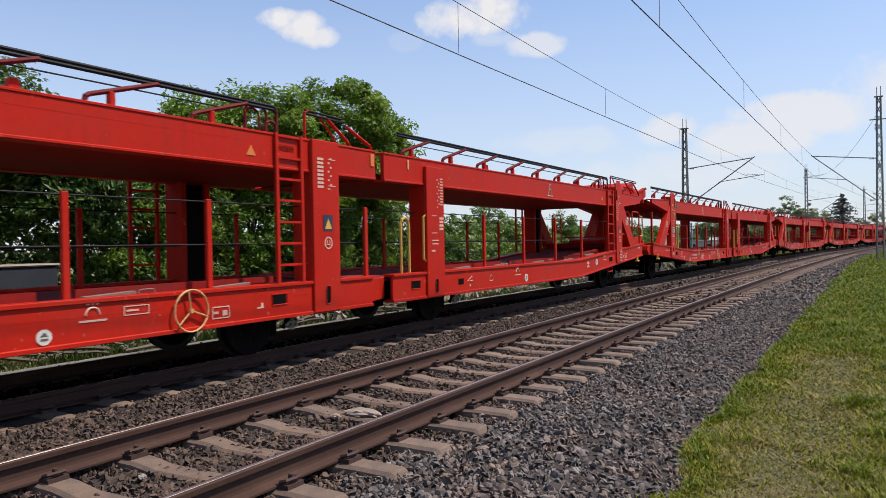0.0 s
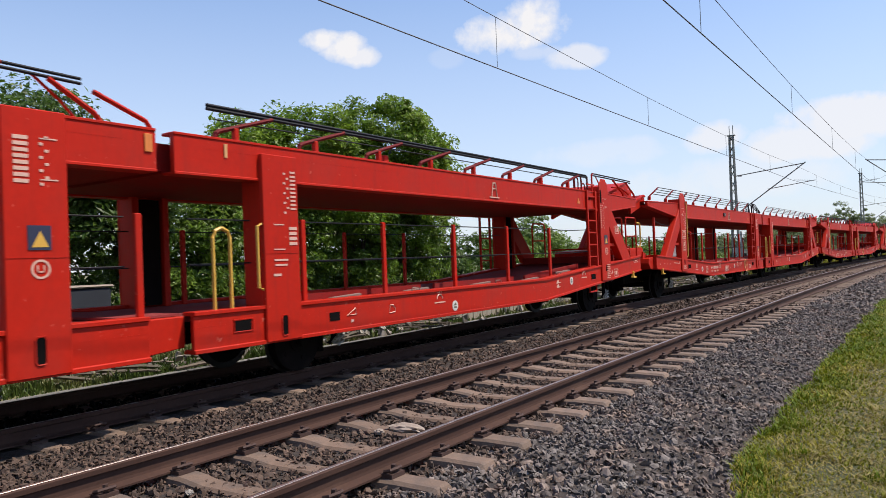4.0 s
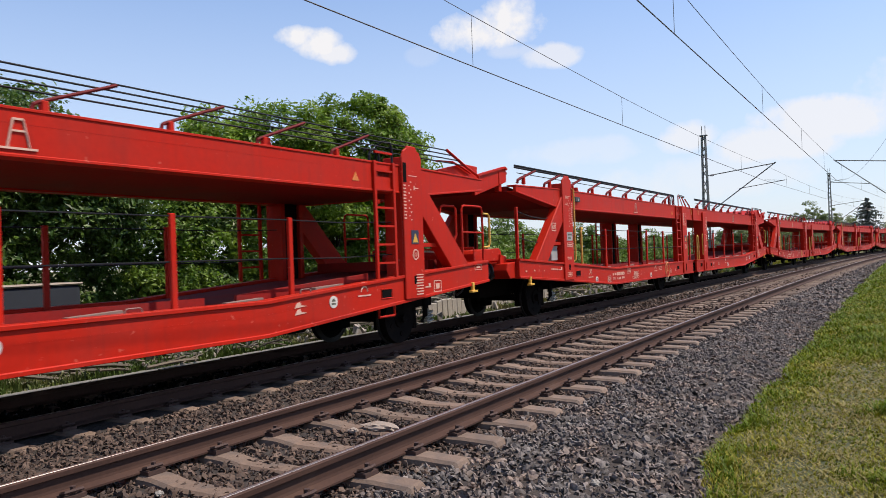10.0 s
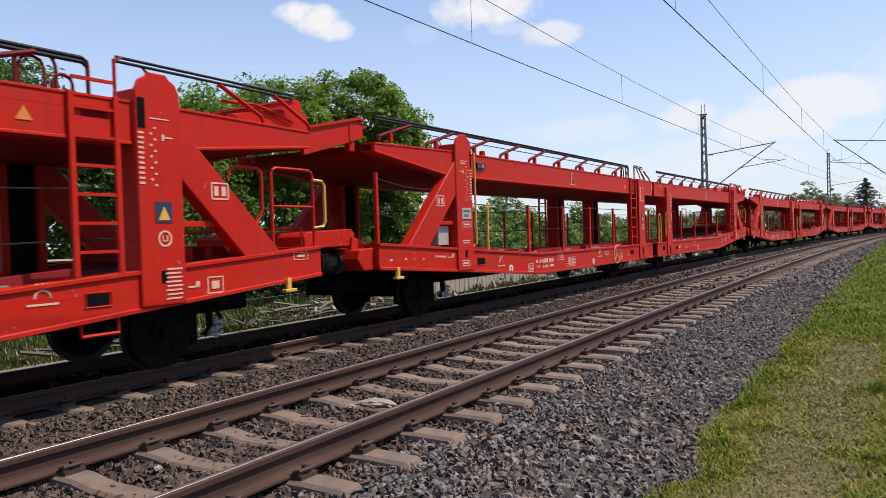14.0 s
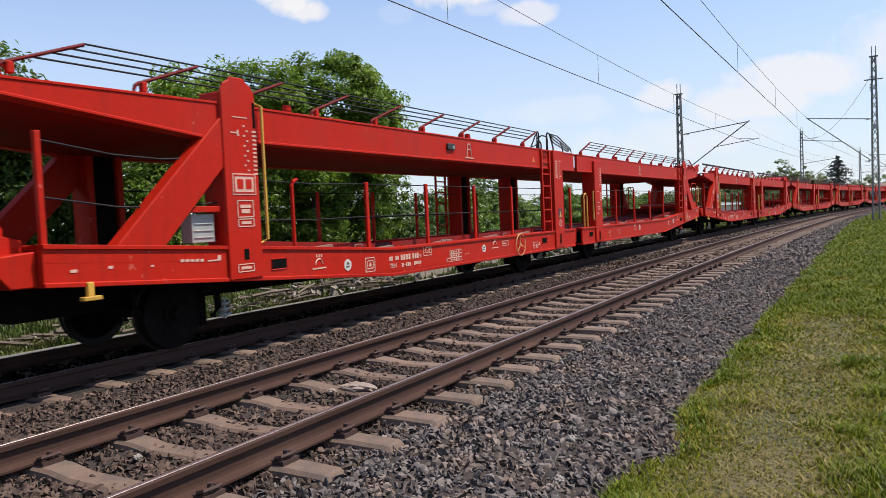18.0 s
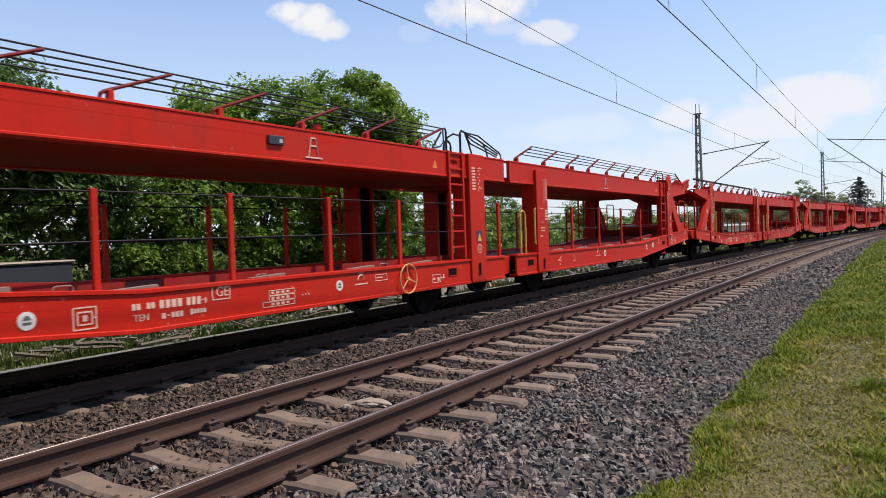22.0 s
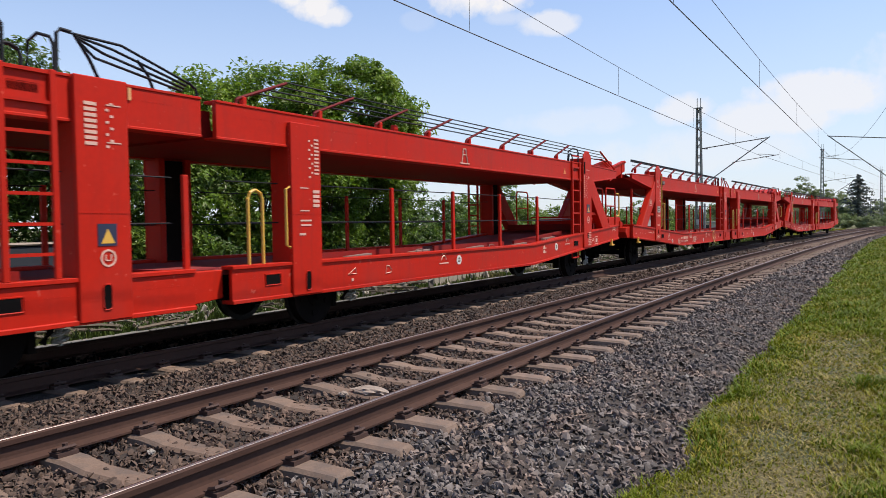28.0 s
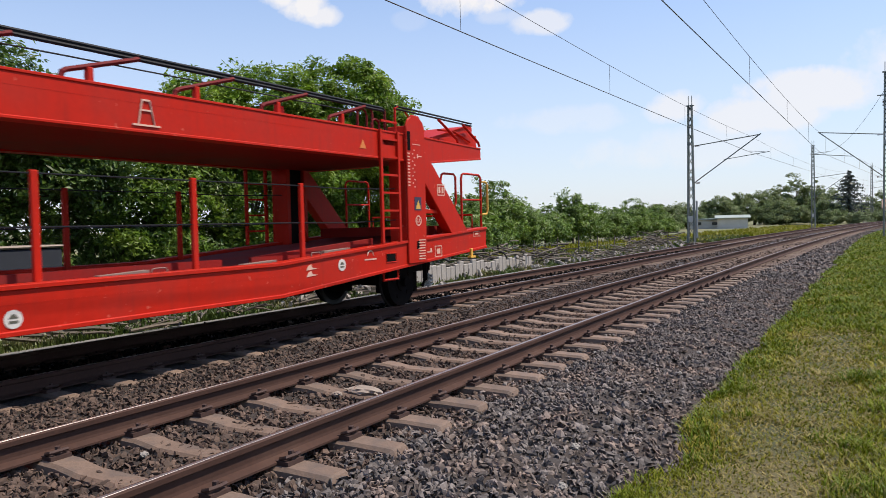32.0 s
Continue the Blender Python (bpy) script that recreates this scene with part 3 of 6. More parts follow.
    P("upper_deck", g, RED_DULL, "underside of the upper deck, red darkened for shade")
    # posts and braces
    for sx in (1, -1):
        a, b = POST_OUT - 0.28, POST_OUT + 0.28
        zb = sole_bot(POST_OUT) + 0.03
        shape = [(yy(a), zb), (yy(b), zb), (yy(b), 2.95), (yy(b - 0.05), 3.05), (yy(POST_OUT + 0.14), 3.10), (yy(POST_OUT + 0.12), 3.14),
                 (yy(POST_OUT - 0.12), 3.14), (yy(POST_OUT - 0.14), 3.10), (yy(a + 0.05), 3.05), (yy(a), 2.95)]
        g = Geo().prism(shape, sx * 1.45, sx * 1.49)
        for c0, c1 in ((a, a + 0.10), (b - 0.10, b)):
            g.box(*sorted((sx * 1.12, sx * 1.451)), *sorted((yy(c0), yy(c1))), zb, 2.95)
        post = P("end_post", g, RED, bevel=0.012)
        if sx < 0:
            # added black box fills the hollow in place of its deep shade
            part("lifting_screw", Geo().box(-1.43, -1.17, *sorted((yy(a + 0.12), yy(b - 0.12))), 0.9, 2.5), RUNNING, post, "black box standing for shade inside the hollow post")
        if sx > 0:
            part("slot", Geo().box(1.485, 1.495, *sorted((yy(b - (0.06 if front else 0.11)), yy(b - 0.02))), 2.55, 2.86), HOLE, post, "black guide slot")
            part("lock_hole", Geo().box(1.485, 1.495, *sorted((yy(POST_OUT - 0.04), yy(POST_OUT + 0.04))), 0.93, 1.06), HOLE, post, "black lock hole")
        g = Geo().prism([(yy(a + 0.02), 2.66), (yy(a + 0.02), 2.06), (yy(POST_OUT - 1.18), deck_z(POST_OUT - 1.18) - 0.02), (yy(POST_OUT - 1.78), deck_z(POST_OUT - 1.78) - 0.02)], sx * 1.28, sx * 1.47)
        P("diagonal_brace", g, RED, bevel=0.012)
        for z, d1 in ((1.95, 0.42), (1.52, 0.86)) if sx > 0 else ():
            P("brace_tie", Geo().box(sx * 1.33, sx * 1.41, *sorted((yy(a), yy(POST_OUT - d1))), z, z + 0.07), RED, bevel=0.006)
        a, b = POST_IN - 0.29, POST_IN + 0.29
        top = 2.83 if front else 2.70
        g = Geo().prism([(yy(a), 0.44), (yy(b), 0.44), (yy(b), top), (yy(a), top)], sx * 1.45, sx * 1.49)
        for c0, c1 in ((a, a + 0.10), (b - 0.10, b)):
            g.box(*sorted((sx * 1.12, sx * 1.451)), *sorted((yy(c0), yy(c1))), 0.44, top)
        post = P("joint_post", g, RED, bevel=0.010)
        if sx < 0:
            # same black fill for the shade in the joint post's hollow
            part("lifting_screw", Geo().box(-1.43, -1.17, *sorted((yy(a + 0.12), yy(b - 0.12))), 0.86, 2.36), RUNNING, post, "black box standing for shade inside the hollow post")
        if sx > 0:
            zl = 0.55 if front else 0.50
            c = yy(POST_IN)
            oval = [(c - 0.05, zl + 0.03), (c - 0.03, zl), (c + 0.03, zl), (c + 0.05, zl + 0.03), (c + 0.05, zl + 0.22), (c + 0.03, zl + 0.25), (c - 0.03, zl + 0.25), (c - 0.05, zl + 0.22)]
            part("lock_slot", Geo().prism(oval, 1.485, 1.4935), HOLE, post, "dark lock slot")
            rim = [(1.494, y, z) for y, z in oval]
            part("slot_rim", Geo().tube(rim, 0.009, 5, closed=True), RED, post)
            part("weld_seam", Geo().box(1.488, 1.4945, c - 0.28, c + 0.28, 1.50, 1.507), RED, post)
    # end beam, buffers, coupling
    P("end_beam", Geo().box(-1.40, 1.40, *sorted((yy(0.0), yy(0.10))), 0.85, 1.25), RED, bevel=0.01)
    if front:
        nose = P("nose_beam", Geo().prism([(0.0, 0.85), (0.0, 1.19), (-0.34, 1.16), (-0.40, 1.02), (-0.26, 0.85)], -1.36, 1.36), RED, "red nose beam behind the buffers", 0.012)
        for sx in (1, -1):
            part("corner_gusset", Geo().prism([(-0.30, 1.16), (-0.02, 1.18), (-0.02, 1.30), (-0.26, 1.36)], sx * 1.08, sx * 1.16), RED, nose, bevel=0.006)
    out = -1 if front else 1
    y0 = yy(-0.30 if front else 0.0)
    for sx in (1, -1):
        g = Geo()
        g.tube([(sx * 0.875, y0, 1.0), (sx * 0.875, y0 + out * 0.12, 1.0)], 0.19, 12)
        g.tube([(sx * 0.875, y0 + out * 0.10, 1.0), (sx * 0.875, y0 + out * 0.44, 1.0)], 0.13, 12)
        buf = P("buffer", g, BLACK, "black buffer housing")
        part("buffer_head", Geo().tube([(sx * 0.875, y0 + out * 0.44, 1.0), (sx * 0.875, y0 + out * 0.50, 1.0)], 0.24, 16), RUNNING, buf)
    P("screw_coupling", Geo().tube([(0, y0, 1.0), (0, y0 + out * 0.3, 0.88), (0, y0 + out * 0.48, 0.84)], 0.05, 6), RUNNING)
    for x in (0.35, -0.35):
        P("brake_hose", Geo().tube([(x, y0, 0.85), (x, y0 + out * 0.2, 0.62), (x, y0 + out * 0.42, 0.55), (x, y0 + out * 0.48, 0.62)], 0.022, 6), BLACK)
    for sx in (1, -1):
        d = 0.45 if front else 0.66
        g = Geo().box(sx * 1.44, sx * 1.49, yy(d) - 0.035, yy(d) + 0.035, 0.71, 0.86)
        g.box(sx * 1.44, sx * 1.52, yy(d) - 0.10, yy(d) + 0.10, 0.68, 0.72)
        P("lifting_hook", g, YELLOW, "yellow hook bracket", 0.006)
    # stanchions and guard cables of the lower deck
    if front:
        stan = (5.43, 7.23, 9.07, 10.83, length - 0.04) if style == "A" else (5.68, 7.58, 9.36, 11.18, length - 0.04)
    else:
        stan = (5.14, 7.0, 8.88, 10.81) if style == "A" else (5.14, 7.0, 8.88, 10.81, 12.50)
    for sx in (1, -1):
        for d in stan:
            z = deck_z(d)
            xo = 0.12 if d > 14 else 0.0
            g = Geo().box(sx * (1.215 + xo), sx * (1.265 + xo), yy(d) - 0.038, yy(d) + 0.038, z - 0.06, 1.94)
            P("stanchion", g, RED, bevel=0.008)
        for z in (1.40, 1.91):
            P("guard_cable", Geo().tube([(sx * 1.24, yy(2.8), z + 0.02), (sx * 1.24, yy(4.1), z - 0.015), (sx * 1.24, yy(5.4), z), (sx * 1.24, yy(length - 0.12), z)], 0.009, 5), CABLE)
    # ladder: at the joint on a leading half, at the end on a trailing half
    lad = POST_IN - 0.72 if front else POST_OUT + 0.72
    zl = deck_z(lad)
    for sx in (1, -1):
        x = sx * 1.45
        g = Geo()
        for d in (lad - 0.24, lad + 0.24):
            g.box(x - 0.02, x + 0.025, yy(d) - 0.03, yy(d) + 0.03, zl, 2.83)
        ladder = P("ladder", g, RED, bevel=0.006)
        for k in range(7):
            z = zl + 0.22 + k * 0.28
            part("rung", Geo().box(x - 0.014, x + 0.014, *sorted((yy(lad - 0.22), yy(lad + 0.22))), z, z + 0.032), RED, ladder)
        if sx < 0:
            continue
        part("foot_opening", Geo().box(x - 0.03, x - 0.02, *sorted((yy(lad - 0.17), yy(lad + 0.12))), 2.60, 2.69), HOLE, ladder, "dark foot hole in the beam")
        if not front:
            P("step", Geo().tube([(x - 0.03, yy(lad - 0.2), sole_bot(lad) + 0.02), (x - 0.03, yy(lad - 0.2), sole_bot(lad) - 0.14), (x - 0.03, yy(lad + 0.2), sole_bot(lad) - 0.14), (x - 0.03, yy(lad + 0.2), sole_bot(lad) + 0.02)], 0.022, 6), RED)
        ya = yy(lad) + 0.30
        if style == "A":
            P("hand_hoop", Geo().tube([(x - 0.05, ya, 2.80), (x - 0.05, ya, 3.08), (x - 0.06, ya - 0.03, 3.15), (x - 0.14, ya - 0.10, 3.18), (x - 0.26, ya - 0.12, 3.12), (x - 0.30, ya - 0.12, 2.80)], 0.018, 6), CABLE)
        else:
            P("hand_hoop", Geo().tube(hoop(x - 0.07, yy(lad) - 0.36, yy(lad) - 0.16, 2.80, 2.98, 0.08), 0.018, 6), ARM_RED)
            P("hand_hoop", Geo().tube(hoop(x - 0.13, yy(lad) - 0.64, yy(lad) - 0.40, 2.80, 3.12, 0.10), 0.016, 6), ARM_RED)
        ya = yy(lad) - 0.85
        P("hand_hoop", Geo().tube(hoop(x - 0.09, ya + 0.16, ya + 0.54, 2.80, 3.17, 0.12) if style == "B" else hoop(x - 0.09, ya + 0.62, ya + 0.86, 2.80, 3.02, 0.10), 0.020, 6), ARM_RED if style == "B" else CABLE)
    # upper railing, folded flat: arms leaning along the deck
    if front:
        arm_y = [-0.26 + 1.43 * k for k in range(9)] if style == "A" else [0.20 + 1.33 * k for k in range(9)]
    else:
        arm_y = [0.20 + 1.40 * k for k in range(8)] if style == "A" else [0.43 + 1.33 * k for k in range(8)]
    x = 1.37
    for ya in arm_y:
        tip, stay = (3.21, 0.12) if style == "A" else (3.15, 0.30)
        arm = P("railing_arm", Geo().tube([(x, ya, 2.83), (x, ya + 0.02, 2.885), (x, ya + 0.06, 2.91), (x, ya + 0.88, tip)], 0.022 if style == "A" else 0.030, 6), ARM_RED)
        part("hinge", Geo().box(x - 0.035, x + 0.035, ya + stay - 0.035, ya + stay + 0.035, 2.82, 2.89 + (tip - 2.91) * stay / 0.88), RED, arm, bevel=0.01)
    y_a, y_b = arm_y[0], arm_y[-1]
    if style == "A":
        for q in (0.40, 0.60, 0.80, 1.0):
            z = 2.86 + 0.36 * q
            path = [(x, y_a + 0.88 * q, z), (x, y_b + 0.88 * q, z)]
            if not front:
                path.append((x, 14.25 - 1.05 * q, z))
            P("railing_cable", Geo().tube(path, 0.011, 5), CABLE)
        if front:
            P("railing_end", Geo().tube([(x, y_b + 0.88, 3.21), (x, y_b + 1.00, 3.23), (x, y_b + 1.04, 3.18), (x, y_b + 1.04, 2.82)], 0.020, 6), CABLE)
            P("railing_stay", Geo().tube([(x, y_b + 0.88, 3.16), (x, y_b + 0.55, 2.83)], 0.018, 5), CABLE)
            P("railing_stay", Geo().tube([(x, y_b + 0.94, 3.20), (x, y_b + 0.95, 2.99), (x, y_b + 0.84, 2.90), (x, y_b + 0.56, 2.84)], 0.014, 5), CABLE)
    else:
        for dz in (0.0, -0.040):
            P("handrail", Geo().tube([(x, y_a - 0.1, 3.19 + dz), (x, y_b + 1.34, 3.18 + dz), (x, y_b + 1.40, 3.14 + dz)], 0.021, 6), CABLE, "thick black handrail")
        P("railing_cable", Geo().tube([(x, y_a, 3.04), (x, y_b + 0.4, 3.04)], 0.009, 5), CABLE)
        P("railing_end", Geo().tube([(x, y_b + 1.39, 3.16), (x, y_b + 1.40, 3.10), (x, y_b + 1.40, 2.82)], 0.022, 6), ARM_RED)
    if style == "B" and not front:
        ye = yy(0.12)
        ramp = P("end_ramp", Geo().prism([(ye - 1.45, 2.815), (ye + 0.02, 2.815), (ye + 0.14, 2.90), (ye + 0.14, 3.22), (ye + 0.05, 3.25), (ye - 0.02, 3.24), (ye - 1.45, 2.87)], -1.18, 1.18), RED, "raised end ramp of the upper deck", 0.01)
        part("ramp_edge", Geo().prism([(ye - 1.45, 2.872), (ye - 0.02, 3.244), (ye - 0.02, 3.262), (ye - 1.45, 2.892)], 1.17, 1.215), RED, ramp)
    # short railing over the joint, or over the bridging flap
    ends = [(12.82, 3.23, 13.62, 3.21), (13.30, 13.80), (13.74, 14.36)] if front else [(11.45, 3.26, 14.04, 3.24), (12.80, 13.50), (13.70, 14.36)]
    if front and style == "A":
        # folded end railing: four cables falling towards the joint, on three arms
        P("railing_leg", Geo().tube([(x, 12.72, 2.82), (x, 12.73, 3.21), (x, 12.77, 3.25), (x, 12.88, 3.24)], 0.020, 6), CABLE)
        for k in range(4):
            P("railing_cable", Geo().tube([(x, 12.90 + 0.01 * k, 3.23 - 0.012 * k), (x, 13.42 - 0.10 * k, 3.22 - 0.060 * k), (x, 14.26 - 0.03 * k, 2.97 - 0.035 * k)], 0.015, 5), CABLE)
        for q in (0.0, 0.52, 1.0):
            P("railing_strut", Geo().tube([(x, 12.90 + 1.36 * q, 3.24 - 0.26 * q), (x, 13.06 + 1.30 * q, 3.02 - 0.10 * q), (x, 13.16 + 1.22 * q, 2.83)], 0.018, 5), CABLE)
    elif style == "B":
        y0, z0, y1, z1 = ends[0]
        for dz in (0.0, -0.045):
            P("end_handrail", Geo().tube([(x, y0, z0 + dz), (x, y1, z1 + dz)], 0.016, 6), CABLE, "black end handrail")
        P("railing_leg", Geo().tube([(x, y0 - 0.02, 2.82), (x, y0 - 0.02, z0 - 0.03), (x, y0 + 0.06, z0)], 0.020, 6), RED)
        for p0, p1 in ends[1:]:
            P("railing_strut", Geo().tube([(x, p0, z1 - 0.05 if p0 < y1 else z1 - 0.10), (x, p1 - 0.05, 2.90), (x, p1, 2.83)], 0.026, 6), RED)
        P("railing_strut", Geo().tube([(x - 0.05, y0 + 0.35, z0 - 0.04), (x - 0.05, y0 + 0.62, 2.98), (x - 0.05, y0 + 0.75, 2.84)], 0.016, 5), RED)
    else:
        P("railing_strut", Geo().tube([(x, 13.15, 3.23), (x, 13.9, 2.96), (x, 14.25, 2.86), (x, 14.33, 2.78)], 0.026, 6), RED)
    if style == "B":
        P("beam_tag", Geo().box(1.43, 1.446, *((14.24, 14.33) if front else (0.50, 0.545)), 2.57 if front else 2.60, 2.76), ORANGE if front else PALE_YELLOW, "small orange tag" if front else "small faded orange tag", 0.004)
    elif front:
        P("beam_tag", Geo().box(1.43, 1.446, 13.43, 13.47, 2.66, 2.79), PALE_YELLOW, "small faded orange tag", 0.004)
    for k in range(2):
        ya = 3.6 + 5.2 * k
        P("deck_bracket", Geo().prism([(ya, 2.82), (ya + 0.14, 2.82), (ya + 0.11, 2.95), (ya + 0.03, 2.95)], 1.22, 1.30), RED, bevel=0.006)
    # platform rails and grab rails
    if front:
        z = deck_z(3.4)
        P("grab_rail", Geo().tube([(1.47, 2.80, 2.86), (1.49, 2.93, 2.83), (1.49, 2.93, z + 0.12), (1.47, 2.82, z + 0.08)], 0.020, 6), YELLOW, "long yellow grab rail")
        hoop_mat = YELLOW if style == "B" else RED
        P("step_rail", Geo().tube([(1.42, 3.50, z - 0.02), (1.42, 3.50, 1.84), (1.42, 3.53, 1.90), (1.40, 3.60, 1.93), (1.30, 3.74, 1.94)], 0.026, 6), hoop_mat,
          "yellow step rail" if style == "B" else "red step rail")
        P("corner_rod", Geo().box(1.36, 1.42, 0.02, 0.08, 1.22, 2.32), RED, bevel=0.006)
        for z in (2.24, 1.70):
            P("chain", Geo().tube([(1.38, 0.05, z), (1.33, 0.9, z - 0.10), (1.33, 1.5, z - 0.12), (1.33, 2.3, z - 0.06)], 0.010, 5), CABLE)
        g = Geo().box(1.16, 1.34, 1.86, 2.20, 1.17, 1.50)
        if style == "A":
            for z in (1.22, 1.30, 1.38, 1.45):
                g.box(1.335, 1.352, 1.89, 2.17, z, z + 0.015)
        P("control_box", g, GREY, "grey ribbed control cabinet" if style == "A" else "plain grey control cabinet", 0.004)
    else:
        P("twin_hoop", Geo().tube(hoop(1.40, 0.33, 0.57, 0.86, 1.80, 0.11), 0.022, 6), YELLOW, "tall yellow hoop rail")
        P("grab_rail", Geo().tube([(1.45, 1.02, 1.86), (1.46, 0.93, 1.83), (1.46, 0.93, 1.10), (1.45, 1.02, 1.07)], 0.020, 6), YELLOW, "yellow grab rail")
        e = length
        for sx in (1, -1):
            P("platform_rail", Geo().tube(hoop(sx * 1.36, e - 0.80, e - 0.02, 1.20, 2.27, 0.09), 0.022, 6), RED)
            P("platform_bar", Geo().tube([(sx * 1.36, e - 0.80, 1.78), (sx * 1.36, e - 0.02, 1.78)], 0.018, 6), RED)
        P("platform_rail", Geo().tube([(1.30, e - 1.46, 2.10), (1.30, e - 1.42, 2.22), (1.30, e - 1.34, 2.25), (1.30, e - 0.98, 2.25), (1.30, e - 0.91, 2.20), (1.30, e - 0.91, 1.72), (1.30, e - 1.02, 1.56), (1.30, e - 1.30, 1.40)], 0.022, 6), RED)
        P("corner_hoop", Geo().tube([(1.40, e - 0.06, 2.14), (1.42, e + 0.10, 2.13), (1.42, e + 0.15, 2.07), (1.42, e + 0.15, 1.57), (1.42, e + 0.10, 1.51), (1.40, e - 0.06, 1.50)], 0.022, 6), YELLOW, "yellow corner hoop")
        P("end_rail", Geo().tube([(-1.2, e - 0.1, 1.22), (-1.2, e - 0.1, 1.50), (1.2, e - 0.1, 1.50), (1.2, e - 0.1, 1.22)], 0.022, 6), RED)
        for k in range(6):
            P("tread_plate", Geo().box(-1.1, 1.1, e - 1.95 + 0.28 * k, e - 1.85 + 0.28 * k, 1.14, 1.30), RED_DULL)
        # hinged bridging flap of the upper deck
        plate = [(e - 1.45, 2.70), (e + 0.02, 2.78), (e + 0.02, 3.05), (e - 0.5, 3.06), (e - 1.40, 2.88)]
        flap = P("bridge_flap", Geo().prism([(e - 1.5, 2.80), (e, 2.90), (e, 2.95), (e - 1.5, 2.85)], -1.20, 1.20), RED, "raised bridging flap", 0.006)
        for sx in (1, -1):
            part("flap_side", Geo().prism(plate, sx * 1.20, sx * 1.27), RED, flap, bevel=0.006)
        P("flap_handle", Geo().tube([(1.30, e - 1.5, 3.02), (1.30, e - 0.95, 3.05), (1.30, e - 0.6, 2.98), (1.30, e - 0.3, 2.90)], 0.02, 6), RED)
        # white strips stand for light showing through gaps below the flap
        for k in range(2):
            P("reflector", Geo().box(1.20, 1.31, e - 1.15 + 0.42 * k, e - 0.90 + 0.42 * k, 2.595, 2.625), WHITE, "pale strip standing for a bright gap under the flap")
    # short bridge over the joint
    if front:
        P("lower_bridge", Geo().prism([(-1.26, 1.21), (-0.16, 1.23), (-0.16, 1.42), (-0.24, 1.48), (-1.20, 1.44), (-1.26, 1.38)], -1.12, 1.12), RED, "lower bridging plate between the wagons", 0.008)
        # bridging flap between the upper decks, resting on this deck's end
        tilt = [(-1.30, 2.50), (0.02, 2.85), (0.02, 3.13), (-0.08, 3.16), (-1.36, 2.88)] if style == "B" else [(-1.22, 2.40), (-0.12, 2.70), (-0.12, 2.94), (-0.22, 2.97), (-1.22, 2.68)]
        tip = 0.22 if style == "B" else -0.14
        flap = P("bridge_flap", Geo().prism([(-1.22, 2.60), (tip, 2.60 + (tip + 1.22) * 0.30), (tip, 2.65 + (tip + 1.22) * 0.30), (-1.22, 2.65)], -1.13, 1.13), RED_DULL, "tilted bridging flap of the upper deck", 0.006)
        for sx in (1, -1):
            part("flap_side", Geo().prism(tilt, sx * 1.135, sx * 1.21), RED, flap, bevel=0.008)
            lip = [tilt[4], tilt[3], tilt[2]]
            part("flap_lip", Geo().prism([(y, z + 0.004) for y, z in lip] + [(y, z - 0.035) for y, z in lip[::-1]], sx * 1.205, sx * 1.245), RED, flap)
            part("flap_rib", Geo().box(sx * 1.205, sx * 1.225, -0.32, -0.24, *((2.78, 3.04) if style == "B" else (2.66, 2.90))), RED, flap, bevel=0.004)
            part("flap_foot", Geo().box(sx * 1.10, sx * 1.20, -0.30, -0.18, 2.64, 2.80), RED, flap, bevel=0.006)
        P("joint_cover", Geo().prism([(length - 0.02, 0.45), (length + 0.54, 0.50), (length + 0.54, 0.84), (length - 0.02, 0.84)], -1.30, 1.30), RED, "recessed red joint cover", 0.01)
        P("upper_joint_plate", Geo().box(-1.20, 1.20, length + 0.06, length + 0.50, 2.42, 2.72), RED_DULL, "plate closing the upper joint, red darkened for shade")
        P("joint_plate", Geo().box(-1.20, 1.20, length - 0.1, length + 0.56, 0.845, 0.87), DECK)
    # running gear
    for d in (1.95 if front else 2.1, 12.25):
        ya = yy(d)
        axle = P("wheelset", Geo().tube([(-0.95, 0, 0), (0.95, 0, 0)], 0.08, 10), RUNNING)
        axle.location = (0, ya, FAR_Z + 0.42)
        for sx in (1, -1):
            g = Geo().disc((0, 0), 0.0, 0.42, sx * 0.70, sx * 0.83, 28)
            w = part("wheel", g, RUNNING, axle)
            part("tyre", Geo().disc((0, 0), 0.375, 0.455, sx * 0.665, sx * 0.70, 28), TREAD, axle)
            g = Geo().disc((0, 0), 0.0, 0.16, sx * 0.83, sx * 0.86, 12)
            for k in range(5):
                an = k * math.tau / 5
                g.disc((0.27 * math.cos(an), 0.27 * math.sin(an)), 0.0, 0.045, sx * 0.83, sx * 0.845, 8)
            part("hub", g, RUNNING, axle)
            g = Geo().box(sx * 0.40, sx * 0.62, ya - 0.20, ya + 0.20, FAR_Z + 0.22, FAR_Z + 0.70)
            P("axle_box", g, RUNNING, bevel=0.02)
            if sx > 0:
                P("spring_hanger", Geo().tube([(0.98, ya + 0.55, 0.72), (0.98, ya + 0.56, 0.34), (0.94, ya + 0.50, 0.22)], 0.045, 6), RUNNING)
                # pale grey on the coils stands for sun catching the metal
                P("brake_spring", ringed(0.98, ya + 0.66, (0.24, 0.31, 0.38)), GREY, "brake spring in pale grey for its sunlit metal")
            P("brake_block", Geo().box(sx * 0.70, sx * 0.83, ya + 0.42, ya + 0.50, 0.12, 0.48), RUNNING)
    if not front:
        P("air_tank", Geo().tube([(0.35, yy(4.0), 0.42), (0.35, yy(5.1), 0.42)], 0.14, 12), RUNNING, "dark air reservoir")
    d = 1.35
